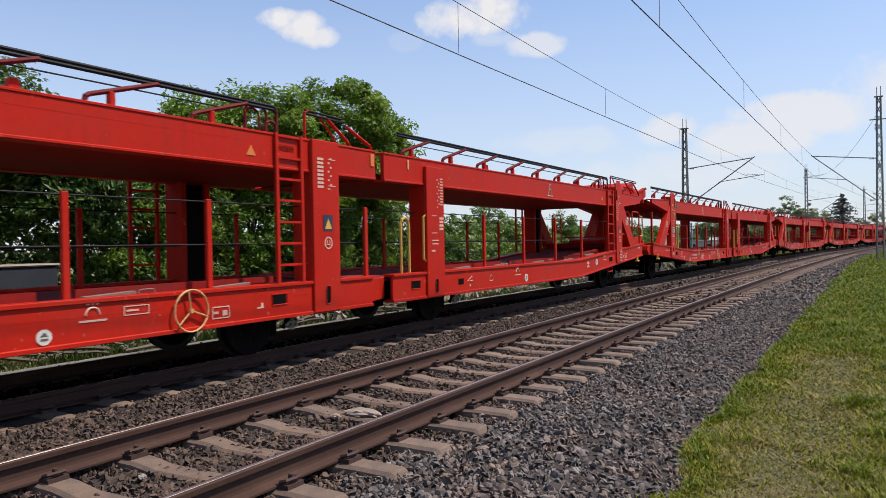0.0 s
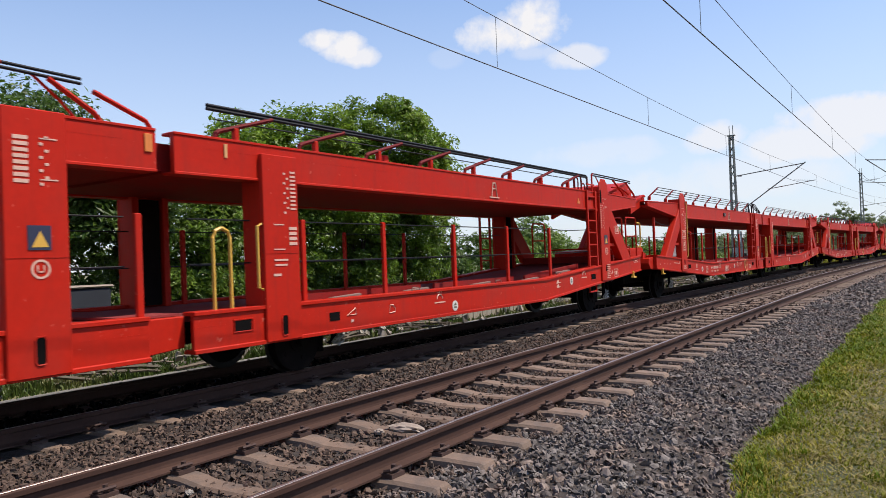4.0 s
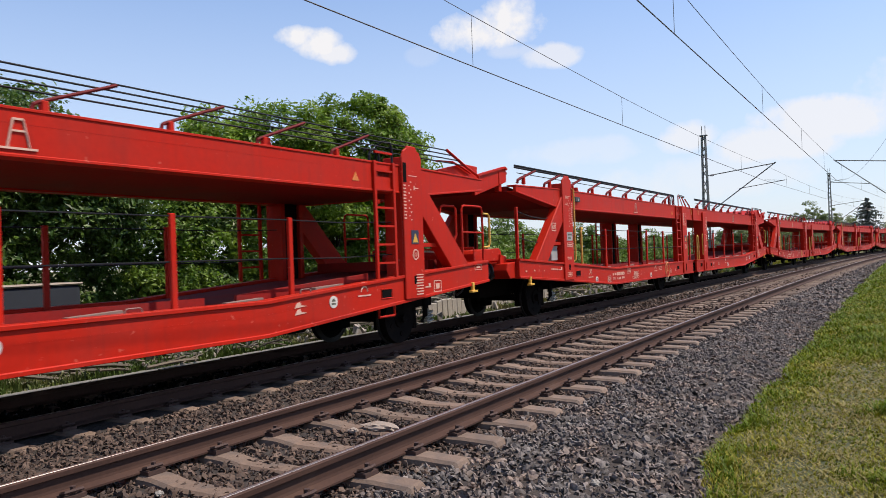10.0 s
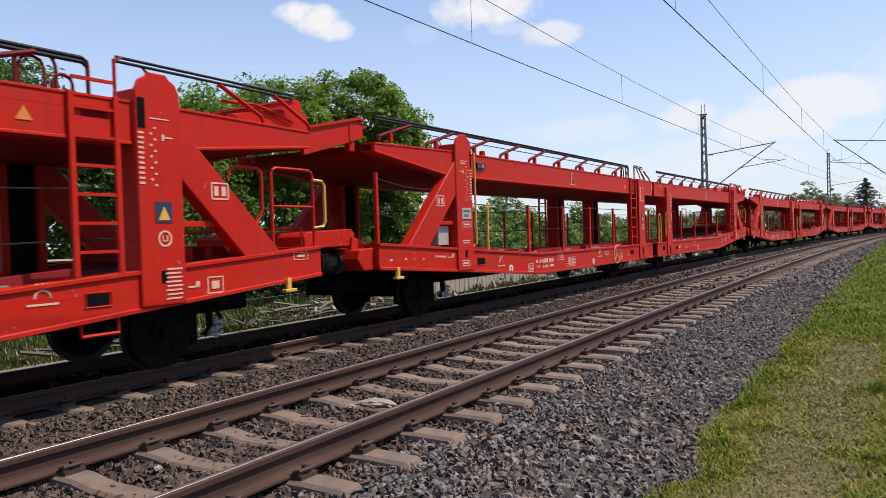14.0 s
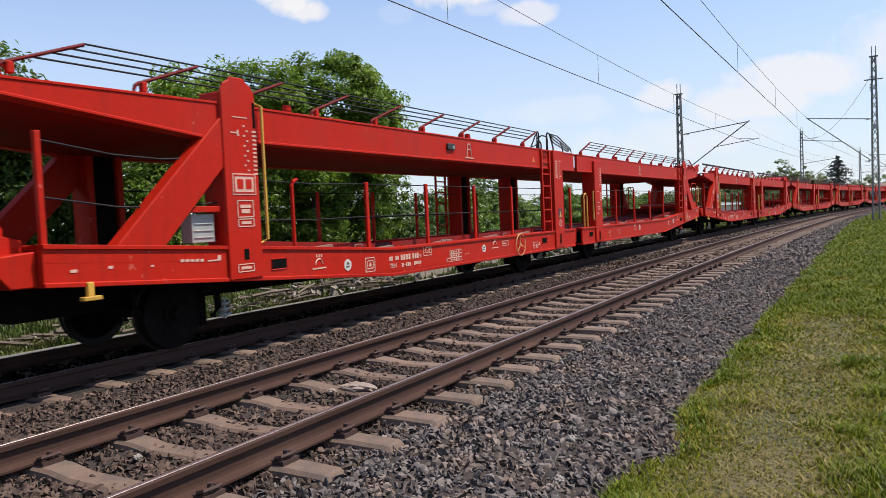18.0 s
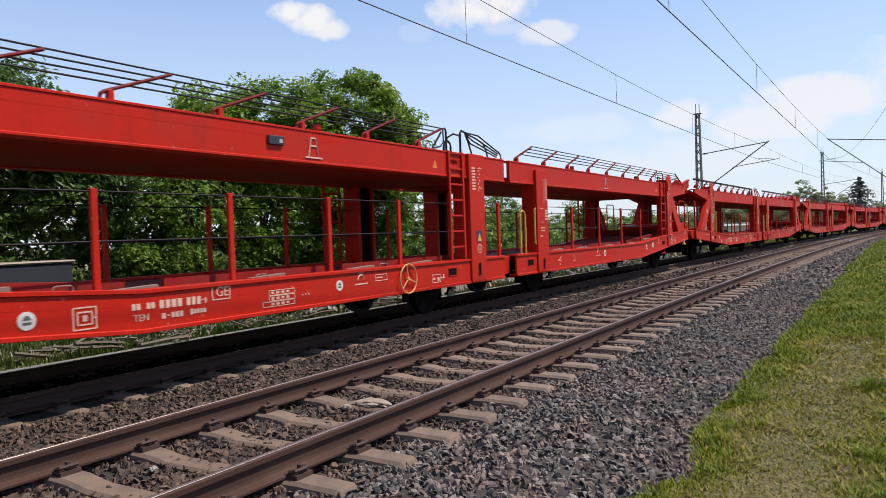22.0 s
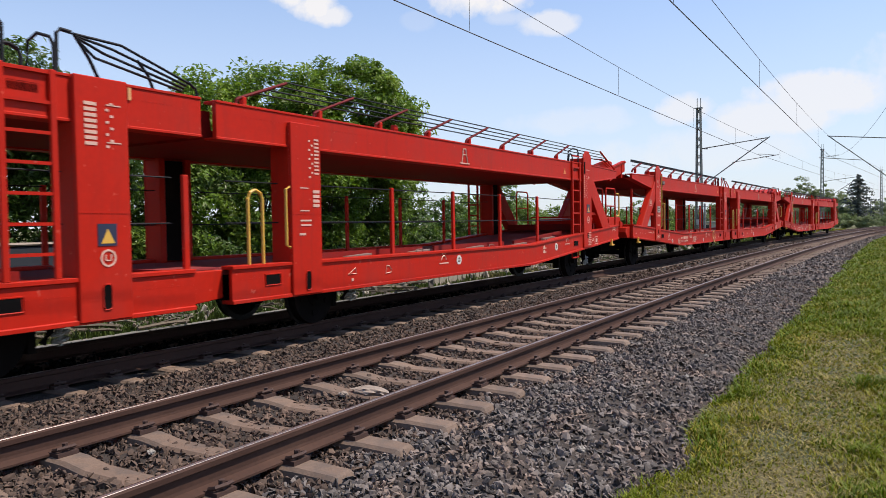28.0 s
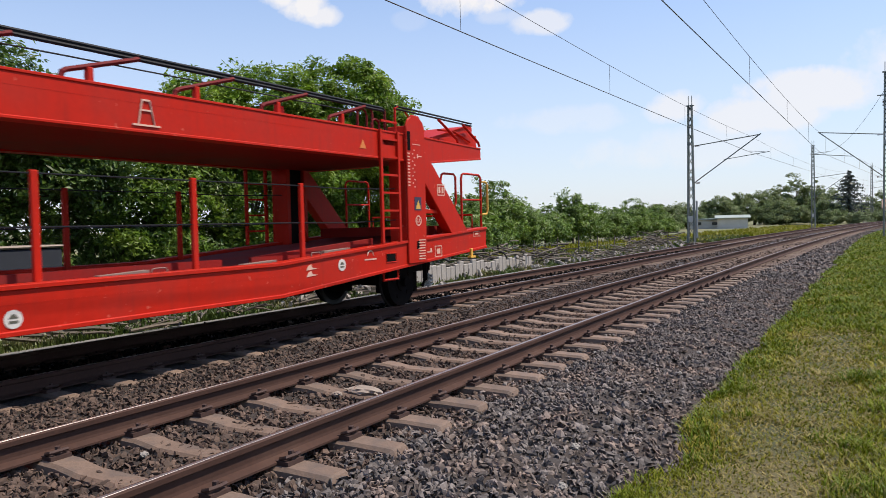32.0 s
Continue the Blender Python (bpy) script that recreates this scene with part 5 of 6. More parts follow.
# for each track: supports, sideways stagger and height of the carrying cable at each, droppers in each span
for off, zoff, places, shift, tops, hangers in (
        (FAR_TRACK, FAR_Z, SUPPORTS, (0.12, 0.12, -0.10, 0.15, -0.10, 0.10), (7.18, 6.50, 6.60, 6.60, 6.60, 6.60), (0.14, 0.318, 0.50, 0.69, 0.87)),
        (0.0, 0.0, SUPPORTS_NEAR, (0.51, -0.35, 0.30, -0.20, 0.20), (6.85, 6.85, 6.80, 6.80, 6.80), (0.05, 0.235, 0.435, 0.635, 0.84))):
    contact, mess, drops = Geo(), Geo(), []
    pts_c, pts_m = [], []
    for k in range(len(places) - 1):
        pa, pb = on_line(places[k], off + shift[k])[0], on_line(places[k + 1], off + shift[k + 1])[0]
        n = 18

        def cable(u):
            return tops[k] + (tops[k + 1] - tops[k]) * u - (1.9 if off else 1.7) * u * (1 - u)
        for i in range(n + (k == len(places) - 2)):
            u = i / n
            p = pa.lerp(pb, u)
            pts_c.append((p.x, p.y, Z_WIRE + zoff - 0.12 * u * (1 - u)))
            pts_m.append((p.x, p.y, cable(u)))
        for u in hangers:
            p = pa.lerp(pb, u)
            drops.append(((p.x, p.y, Z_WIRE + zoff), (p.x, p.y, cable(u))))
    wire = part("contact_wire", contact.tube(pts_c, 0.012, 5), WIRE)
    tagged(wire, "dark copper contact wire above the track", "overhead wire", "overhead line wires")
    mw = part("messenger_wire", mess.tube(pts_m, 0.008, 5), WIRE)
    tagged(mw, "thin dark carrying cable hung in long sags", "overhead wire", "overhead line wires")
    for a, b in drops:
        part("dropper", Geo().tube([a, b], 0.006, 4), WIRE, mw)
# feeder from the right-hand mast top
p0, p1 = on_line(56, 3.45, 9.3)[0], on_line(105, FAR_TRACK - 3.45, 9.6)[0]
feed = part("feeder_wire", Geo().tube([p0.lerp(p1, i / 12) + Vector((0, 0, -7.0 * (i / 12) * (1 - i / 12))) for i in range(13)], 0.012, 5), WIRE)
tagged(feed, "sagging dark feeder cable between masts", "overhead wire", "overhead line wires")

# ---------------------------------------------------------------- leaves and trees
rng = np.random.default_rng(7)


def leaf_mesh(name, mat, centres, normals, size, aspect=0.45):
    """Many pointed leaves, folded along the rib, as one mesh."""
    n = len(centres)
    d = rng.normal(size=(n, 3))
    d[:, 2] -= 0.35
    nv = normals + rng.normal(scale=0.55, size=(n, 3))
    nv /= np.linalg.norm(nv, axis=1)[:, None]
    d -= nv * (d * nv).sum(1)[:, None]
    d /= np.linalg.norm(d, axis=1)[:, None]
    s = np.cross(nv, d)
    L = size * rng.uniform(0.6, 1.35, n)[:, None]
    W = L * aspect
    tip, base = centres + d * L * 0.5, centres - d * L * 0.5
    a = centres + s * W * 0.5 + nv * L * 0.10
    b = centres - s * W * 0.5 + nv * L * 0.10
    v = np.stack([base, a, tip, b], 1).reshape(-1, 3)
    me = bpy.data.meshes.new(name)
    me.vertices.add(4 * n)
    me.vertices.foreach_set("co", v.astype(np.float32).ravel())
    idx = np.arange(n)[:, None] * 4
    tri = np.concatenate([idx + np.array([[0, 1, 2]]), idx + np.array([[0, 2, 3]])], 1).reshape(-1)
    me.loops.add(6 * n)
    me.loops.foreach_set("vertex_index", tri.astype(np.int32))
    me.polygons.add(2 * n)
    me.polygons.foreach_set("loop_start", (np.arange(2 * n) * 3).astype(np.int32))
    me.update(calc_edges=True)
    me.shade_flat()
    me.materials.append(mat)
    return me


def crown(lobes, count, spread=0.32, per=44):
    """Leaf places on clumps spread over the shells of the lobes: (x, y, z, rx, ry, rz)."""
    lobes = np.array(lobes, float)
    vol = lobes[:, 3] * lobes[:, 4] + lobes[:, 4] * lobes[:, 5]
    clumps = max(count // per, 1)
    pick = rng.choice(len(lobes), clumps, p=vol / vol.sum())
    u = rng.normal(size=(clumps, 3))
    u /= np.linalg.norm(u, axis=1)[:, None]
    r = rng.uniform(0.20, 1.0, clumps) ** 0.5
    c = lobes[pick, :3] + u * lobes[pick, 3:] * r[:, None]
    size = spread * rng.uniform(0.45, 1.35, clumps)
    k = np.repeat(np.arange(clumps), per)
    off = rng.normal(size=(clumps * per, 3))
    off *= (1.55 * rng.uniform(0, 1, clumps * per) ** 0.42 / np.linalg.norm(off, axis=1) * size[k])[:, None] * np.array([1, 1, 0.7])
    nrm = u[k] * 0.6 + np.array([0.15, 0, 0.8])
    return c[k] + off, nrm


def tree(name, label, base, lobes, leaves, leaf_size, mat, trunk_r=0.16, group="trackside trees", spread=0.32, limbs=7, category="tree", per=44):
    root = thing(name, label, category, group, at=Matrix.Translation(base))
    b = Vector(base)
    lob = [Vector(q[:3]) - b for q in lobes]
    mid = sum(lob, Vector()) / len(lob)
    g = Geo()
    path = [Vector((0, 0, -0.15)), Vector((mid.x * 0.15, mid.y * 0.15, mid.z * 0.35)), Vector((mid.x * 0.5, mid.y * 0.5, mid.z * 0.75)), mid]
    for i in range(3):
        g.tube([path[i], path[i + 1]], trunk_r * (1 - 0.24 * i), 8)
    part("trunk", g, BARK, root, smooth=True)
    for k in range(limbs):
        tgt = lob[k % len(lob)] + Vector(rng.normal(scale=0.4, size=3))
        st = path[1].lerp(path[2], rng.uniform(0, 1))
        md = st.lerp(tgt, 0.5) + Vector((0, 0, 0.25))
        part("limb", Geo().tube([st, md, tgt], trunk_r * 0.30, 5), BARK, root, smooth=True)
    c, nrm = crown([(q[0] - b.x, q[1] - b.y, q[2] - b.z, *q[3:]) for q in lobes], leaves, spread, per)
    part("crown", leaf_mesh("crown", mat, c, nrm, leaf_size), mat, root)
    return root


# walnut behind the train, with its neighbours along the fence
tree("walnut_tree", "large leafy green walnut tree with a broad uneven crown", (-12.6, 19.5, -0.5),
     [(-12, 21.3, 5.5, 2.2, 2.4, 1.9), (-12.2, 17.2, 4.9, 2.0, 2.2, 1.5), (-12, 22.7, 4.3, 1.8, 1.8, 1.6), (-12.4, 14.6, 4.3, 1.7, 1.8, 1.3), (-12, 19.0, 3.6, 2.4, 4.0, 1.5)],
     105000, 0.165, LEAF, 0.24, spread=0.33, per=200)
for y, z in ((22.4, 2.3), (19.3, 2.0), (16.2, 2.2), (12.9, 2.3)):
    tree("walnut_tree", "young walnut with drooping dark leaves under the large tree", (-12.0, y, -0.5),
         [(-11.6, y, z, 1.3, 1.7, 1.2), (-11.9, y + 0.7, z + 1.0, 1.2, 1.5, 0.9), (-11.7, y - 0.6, z - 1.0, 1.1, 1.4, 0.9)], 12500, 0.145, LEAF_MID, 0.09, spread=0.28, limbs=5, per=90)
tree("walnut_tree", "leafy green tree reaching over the fence", (-12.8, 8.4, -0.5),
     [(-12.4, 8.6, 4.2, 1.9, 2.0, 1.45), (-12.2, 6.2, 4.2, 1.8, 1.9, 1.5), (-12, 10.4, 2.9, 1.8, 1.9, 1.5), (-12.3, 4.2, 2.6, 1.8, 1.8, 1.6), (-12.2, 10.0, 3.2, 1.2, 1.8, 0.9), (-12.3, 14.3, 2.6, 1.1, 1.7, 1.0)], 58000, 0.155, LEAF_DARK, 0.2, spread=0.28, per=80)
for y, h, r in ((5.0, 1.5, 1.5), (8.2, 1.2, 1.5), (11.6, 1.5, 1.6), (14.4, 1.1, 1.5), (17.5, 1.0, 1.5), (20.6, 1.1, 1.6), (24.0, 1.5, 1.7), (27.0, 1.5, 1.5)):
    tree("hedge_bush", "dense dark green bush along the fence", (-12.4, y, -0.5),
         [(-12.2, y, h - 0.2, 1.2, r, 1.5), (-12.0, y + 0.8, h * 0.45, 1.2, r, 1.0)], 5600, 0.17, LEAF_DARK, 0.07, "bushes along the fence", 0.24, 2, "bush")
for y, h in ((3.6, 3.2), (7.2, 2.6), (11.0, 2.9), (15.0, 2.4), (18.8, 2.2), (22.4, 2.4)):
    tree("hedge_bush", "tall dense green bush behind the hedge", (-14.8, y, -0.5),
         [(-14.8, y, h * 0.62, 1.3, 1.7, h * 0.42), (-14.6, y + 0.9, h * 0.28, 1.3, 1.7, h * 0.32)], 3600, 0.20, LEAF_DARK, 0.08, "bushes along the fence", 0.28, 2, "bush")
for y, h, w, x in ((31.0, 2.4, 2.2, -12.8), (35.0, 2.2, 2.0, -14.0), (40.5, 3.9, 2.8, -15.6), (44.5, 2.6, 2.6, -15.8), (49.0, 2.2, 2.4, -16.0), (53.5, 3.5, 2.6, -15.6), (57.5, 2.4, 2.4, -15.6),
                   (62.0, 2.3, 2.6, -15.0), (67.5, 3.0, 3.0, -14.6), (74.0, 2.4, 3.0, -14.6), (82.0, 0.9, 2.6, -15.5)):
    tree("hedge_bush", "green wild bush with an uneven pointed top", (x, y, -0.5),
         [(x, y, h * 0.34, 1.8, w, h * 0.50), (x - 0.2, y + rng.uniform(-0.5, 0.5), h * 0.72, 1.2, w * 0.50, h * 0.42), (x, y - w * 0.45, h * 0.42, 1.2, w * 0.55, h * 0.36), (x, y + w * 0.5, h * 0.36, 1.2, w * 0.55, h * 0.34)],
         10000, 0.22, LEAF_FAR, 0.08, "bushes along the fence", 0.25, 2, "bush")
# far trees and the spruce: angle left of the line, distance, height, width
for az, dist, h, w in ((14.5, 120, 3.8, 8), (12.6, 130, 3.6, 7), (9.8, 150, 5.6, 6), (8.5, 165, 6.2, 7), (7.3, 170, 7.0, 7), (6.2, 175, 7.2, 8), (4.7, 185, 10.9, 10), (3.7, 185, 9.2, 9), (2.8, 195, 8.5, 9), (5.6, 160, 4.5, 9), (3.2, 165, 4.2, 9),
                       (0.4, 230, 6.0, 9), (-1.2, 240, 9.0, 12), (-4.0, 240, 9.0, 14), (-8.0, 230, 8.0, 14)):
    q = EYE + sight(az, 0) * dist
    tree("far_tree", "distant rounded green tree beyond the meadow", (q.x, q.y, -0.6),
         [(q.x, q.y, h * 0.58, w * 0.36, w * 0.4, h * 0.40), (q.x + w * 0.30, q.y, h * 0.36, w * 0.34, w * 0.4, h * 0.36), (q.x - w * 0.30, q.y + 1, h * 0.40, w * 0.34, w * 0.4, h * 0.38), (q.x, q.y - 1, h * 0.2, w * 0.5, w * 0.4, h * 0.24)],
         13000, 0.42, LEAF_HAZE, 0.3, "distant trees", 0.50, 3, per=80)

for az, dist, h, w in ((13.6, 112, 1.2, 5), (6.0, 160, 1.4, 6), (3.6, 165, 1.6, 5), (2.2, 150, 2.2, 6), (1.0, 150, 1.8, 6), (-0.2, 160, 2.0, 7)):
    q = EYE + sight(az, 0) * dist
    tree("meadow_bush", "low green bush at the meadow's edge, paled for haze", (q.x, q.y, -0.6),
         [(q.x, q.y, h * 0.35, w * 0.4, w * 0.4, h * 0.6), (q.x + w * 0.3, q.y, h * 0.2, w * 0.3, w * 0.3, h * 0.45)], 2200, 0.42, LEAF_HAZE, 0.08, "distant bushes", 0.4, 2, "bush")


def spruce(base, height):
    root = thing("spruce_tree", "tall dark blue-green spruce with drooping tiers", "tree", "distant trees", at=Matrix.Translation(base))
    part("trunk", Geo().tube([(0, 0, -0.2), (0, 0, height)], 0.22, 7), BARK, root)
    cs, ns = [], []
    for tier in range(15):
        z = height * (0.14 + 0.86 * tier / 14)
        reach = (6.2 * ((height - z) / height) ** 0.62 + 0.15) * rng.uniform(0.8, 1.1)
        for k in range(12):
            an = k * math.tau / 12 + tier * 0.7 + rng.uniform(-0.2, 0.2)
            rr = reach * rng.uniform(0.45, 1.30)
            for j in range(12):
                q = (j + rng.uniform(0, 1)) / 12
                cs.append((math.cos(an) * rr * q, math.sin(an) * rr * q, z - 0.55 * rr * q * (1 - 0.55 * q) + rng.uniform(-0.18, 0.18)))
                ns.append((0, 0, 1))
    part("crown", leaf_mesh("crown", NEEDLE, np.array(cs), np.array(ns, float), 0.75, 0.42), NEEDLE, root)


q = EYE + sight(1.35, 0) * 165
spruce((q.x, q.y, -0.6), 10.0)

# ---------------------------------------------------------------- loose stones, grass


def ballast(name, mat, n, x0, x1, y0, y1, size, level, label):
    """Angular stones scattered on the bed."""
    base = np.array([(0, 0, 1), (0.9, 0, 0.4), (0.25, 0.85, 0.45), (-0.75, 0.5, 0.45), (-0.7, -0.55, 0.4), (0.3, -0.85, 0.4),
                     (0.7, 0.5, -0.45), (-0.3, 0.85, -0.4), (-0.9, 0, -0.4), (-0.25, -0.85, -0.45), (0.75, -0.5, -0.4), (0, 0, -1)])
    faces = np.array([(0, 1, 2), (0, 2, 3), (0, 3, 4), (0, 4, 5), (0, 5, 1), (1, 6, 2), (2, 7, 3), (3, 8, 4), (4, 9, 5), (5, 10, 1), (2, 6, 7), (3, 7, 8), (4, 8, 9), (5, 9, 10), (1, 10, 6)])
    v = np.repeat(base[None], n, 0) * rng.uniform(0.55, 1.25, (n, 12, 1))
    v *= rng.uniform(0.38, 1.45, (n, 1, 3)) * np.array([1, 1, 0.62])
    qd = rng.normal(size=(n, 4))
    qd /= np.linalg.norm(qd, axis=1)[:, None]
    w, a, b, c = qd.T
    rot = np.stack([1 - 2 * (b * b + c * c), 2 * (a * b - c * w), 2 * (a * c + b * w), 2 * (a * b + c * w), 1 - 2 * (a * a + c * c), 2 * (b * c - a * w),
                    2 * (a * c - b * w), 2 * (b * c + a * w), 1 - 2 * (a * a + b * b)], 1).reshape(n, 3, 3)
    v = np.einsum('nij,nkj->nki', rot, v) * (size * rng.uniform(0.55, 1.35, n))[:, None, None]
    px = rng.uniform(x0, x1, n)
    py = y0 + (y1 - y0) * rng.uniform(0, 1, n) ** 1.8
    pz = np.interp(px, [q[0] for q in bed_profile[::-1]], [q[1] for q in bed_profile[::-1]]) + level + rng.uniform(-0.4, 0.5, n) * size
    px = px + CURVE * np.clip(py, 0, None) ** 2 / 2
    v += np.stack([px, py, pz], 1)[:, None]
    me = bpy.data.meshes.new(name)
    me.vertices.add(12 * n)
    me.vertices.foreach_set("co", v.astype(np.float32).ravel())
    f = (faces[None] + np.arange(n)[:, None, None] * 12).reshape(-1)
    me.loops.add(len(f))
    me.loops.foreach_set("vertex_index", f.astype(np.int32))
    me.polygons.add(len(f) // 3)
    me.polygons.foreach_set("loop_start", (np.arange(len(f) // 3) * 3).astype(np.int32))
    me.update(calc_edges=True)
    me.shade_flat()
    me.materials.append(mat)
    ob = new(name, me)
    return tagged(ob, label, "ballast", kind="stuff")


ballast("ballast_stones", STONE, 31000, 1.0, 3.15, 1.5, 24, 0.030, 0.0, "loose grey angular ballast stones on the shoulder")
ballast("ballast_stones", STONE_RUST, 20000, -1.25, 1.25, 1.5, 20, 0.029, 0.006, "brown dusty ballast between the sleepers")
ballast("ballast_stones", STONE_RUST, 12000, -2.75, -1.2, 2.0, 24, 0.030, 0.0, "brown-grey ballast between the tracks")
ballast("ballast_stones", STONE, 7000, 1.3, 3.05, 21, 75, 0.062, 0.0, "grey ballast of the shoulder farther along")
ballast("ballast_stones", STONE_RUST, 5500, -2.75, 1.25, 19, 65, 0.058, 0.0, "brown ballast of the tracks farther along")
ballast("ballast_stones", STONE, 6000, 1.0, 3.15, 1.5, -8, 0.036, 0.0, "loose grey ballast of the shoulder")
ballast("ballast_stones", STONE_RUST, 6000, -2.75, 1.25, 1.5, -8, 0.036, 0.0, "brown ballast of the tracks")
# the train's shade is put into these stones, heaped over the sleepers
ballast("ballast_stones", STONE_SHADE, 9000, -5.6, -3.29, 2.5, 45, 0.036, 0.058, "ballast heaped between the far rails, blackened for the train's shade")
ballast("ballast_stones", STONE_RUST, 4000, -6.95, -6.2, 4.0, 40, 0.034, 0.0, "brown-grey ballast beyond the far track")


def dryness(px, py):
    """1 where the verge is trodden and dry: a broken strip beside the line, fading out farther along."""
    mid = np.array([3.52 + 0.22 * noise.noise((0.0, y * 0.33, 4.0)) for y in py])
    strip = np.exp(-((px - mid) / 0.50) ** 2) * np.clip((16 - py) / 9, 0, 1)
    patch = np.array([noise.noise((x * 0.9, y * 0.5, 11.0)) + 0.6 * noise.noise((x * 2.6, y * 1.7, 5.0)) for x, y in zip(px, py)])
    return np.clip(strip * 0.95 + 0.55 * patch, 0, 1)


def grass_mesh(name, mat, label, px, py, pz, hh, w, lean):
    n = len(px)
    an = rng.uniform(0, math.tau, n)
    d = np.stack([np.cos(an), np.sin(an), np.zeros(n)], 1)
    s = np.stack([-np.sin(an), np.cos(an), np.zeros(n)], 1) * w[:, None]
    b = np.stack([px + CURVE * np.clip(py, 0, None) ** 2 / 2, py, pz], 1)
    up = np.array([0, 0, 1.0])
    m = b + up * (hh * 0.6)[:, None] + d * (hh * lean * 0.25)[:, None]
    t = b + up * (hh * 0.95)[:, None] + d * (hh * lean * 0.75)[:, None]
    v = np.stack([b - s, b + s, m + s * 0.8, m - s * 0.8, t], 1).reshape(-1, 3)
    me = bpy.data.meshes.new(name)
    me.vertices.add(5 * n)
    me.vertices.foreach_set("co", v.astype(np.float32).ravel())
    i = np.arange(n)[:, None] * 5
    f = np.concatenate([i + [[0, 1, 2]], i + [[0, 2, 3]], i + [[3, 2, 4]]], 1).reshape(-1)
    me.loops.add(len(f))
    me.loops.foreach_set("vertex_index", f.astype(np.int32))
    me.polygons.add(len(f) // 3)
    me.polygons.foreach_set("loop_start", (np.arange(len(f) // 3) * 3).astype(np.int32))
    me.update(calc_edges=True)
    me.shade_flat()
    me.materials.append(mat)
    return tagged(new(name, me), label, "grass", kind="stuff")


def turf(mat, n, h, kind, label):
    """Blades of the verge, thinner and denser close by; kind tells where they grow."""
    py = 3.0 * 30.0 ** rng.uniform(0, 1, n)
    px = 2.50 + (2.6 + 0.13 * py) * rng.uniform(0, 1, n)
    edge = 2.66 + np.array([edge_wiggle(y) for y in py])
    dry = dryness(px, py)
    fringe = np.exp(-((px - edge - 0.15) / 0.20) ** 2)
    clump = np.array([noise.noise((x * 1.5, y * 1.1, 23.0)) + 0.6 * noise.noise((x * 4.2, y * 3.4, 9.0)) for x, y in zip(px, py)])
    chance = {"straw": 0.12 + 0.95 * dry - 0.35 * fringe, "green": 0.95 - 0.62 * dry + 0.2 * fringe,
              "lush": 0.25 + 0.9 * clump - 0.9 * dry + 0.45 * fringe + 0.5 * np.clip((px - 3.95) / 0.5, 0, 1) + 0.35 * np.clip((py - 9) / 6, 0, 1)}[kind]
    ok = (rng.uniform(0, 1, n) < np.clip(chance, 0, 1)) & (rng.uniform(0, 1, n) < np.clip((px - edge) / 0.16 + 0.10, 0, 1))
    px, py, clump, dry = px[ok], py[ok], clump[ok], dry[ok]
    n = len(px)
    k = verge_shift(py)
    pz = np.interp(px, [q[0] for q in verge_profile], [q[1] for q in verge_profile]) + 0.20 * k - 0.012
    hh = h * rng.uniform(0.4, 1.3, n) * (0.8 + 0.7 * np.clip(clump, 0, 1)) * (1 - 0.45 * dry) * (1 + py / 60)
    w = (0.0034 + 0.0036 * rng.uniform(0, 1, n)) * np.clip(py / 4.5, 0.8, 12) ** 0.9
    lean = rng.uniform(0.3, 1.5, n) * (2.6 if kind == "straw" else 1.2)
    grass_mesh("verge_grass", mat, label, px - k, py, pz, hh, w, lean)


def weeds(mat, n, x0, x1, y0, y1, h, label, thin):
    px = rng.uniform(x0, x1, n)
    py = y0 + (y1 - y0) * rng.uniform(0, 1, n) ** 1.1
    tuft = np.array([noise.noise((x * 0.9, y * 0.9, 3.0)) for x, y in zip(px, py)])
    hh = h * rng.uniform(0.4, 1.3, n) * (0.75 + 0.9 * np.clip(tuft + 0.25, 0, 1))
    ok = rng.uniform(0, 1, n) < np.clip((px - x0) / 0.30, 0.15, 1) * np.clip((x1 - px) / 0.35, 0.15, 1) * np.clip(0.65 + 1.2 * tuft, 0.05, 1)
    px, py, hh = px[ok], py[ok], hh[ok]
    pz = np.interp(px, [q[0] for q in back_profile], [q[1] for q in back_profile]) - 0.01
    w = (0.004 + 0.004 * rng.uniform(0, 1, len(px))) * thin * (1 + np.clip(py, 0, None) / 9)
    grass_mesh("back_grass", mat, label, px, py, pz, hh, w, rng.uniform(0.1, 0.9, len(px)))


def outer_turf(mat, n, h, label):
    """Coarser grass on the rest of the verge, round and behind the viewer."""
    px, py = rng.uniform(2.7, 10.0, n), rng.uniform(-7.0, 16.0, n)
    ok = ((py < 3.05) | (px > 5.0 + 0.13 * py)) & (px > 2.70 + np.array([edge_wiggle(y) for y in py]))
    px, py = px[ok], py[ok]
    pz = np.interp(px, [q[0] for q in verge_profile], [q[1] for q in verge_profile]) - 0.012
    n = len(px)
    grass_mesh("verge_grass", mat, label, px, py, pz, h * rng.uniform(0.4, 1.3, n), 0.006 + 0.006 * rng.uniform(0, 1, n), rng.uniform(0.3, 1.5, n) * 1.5)


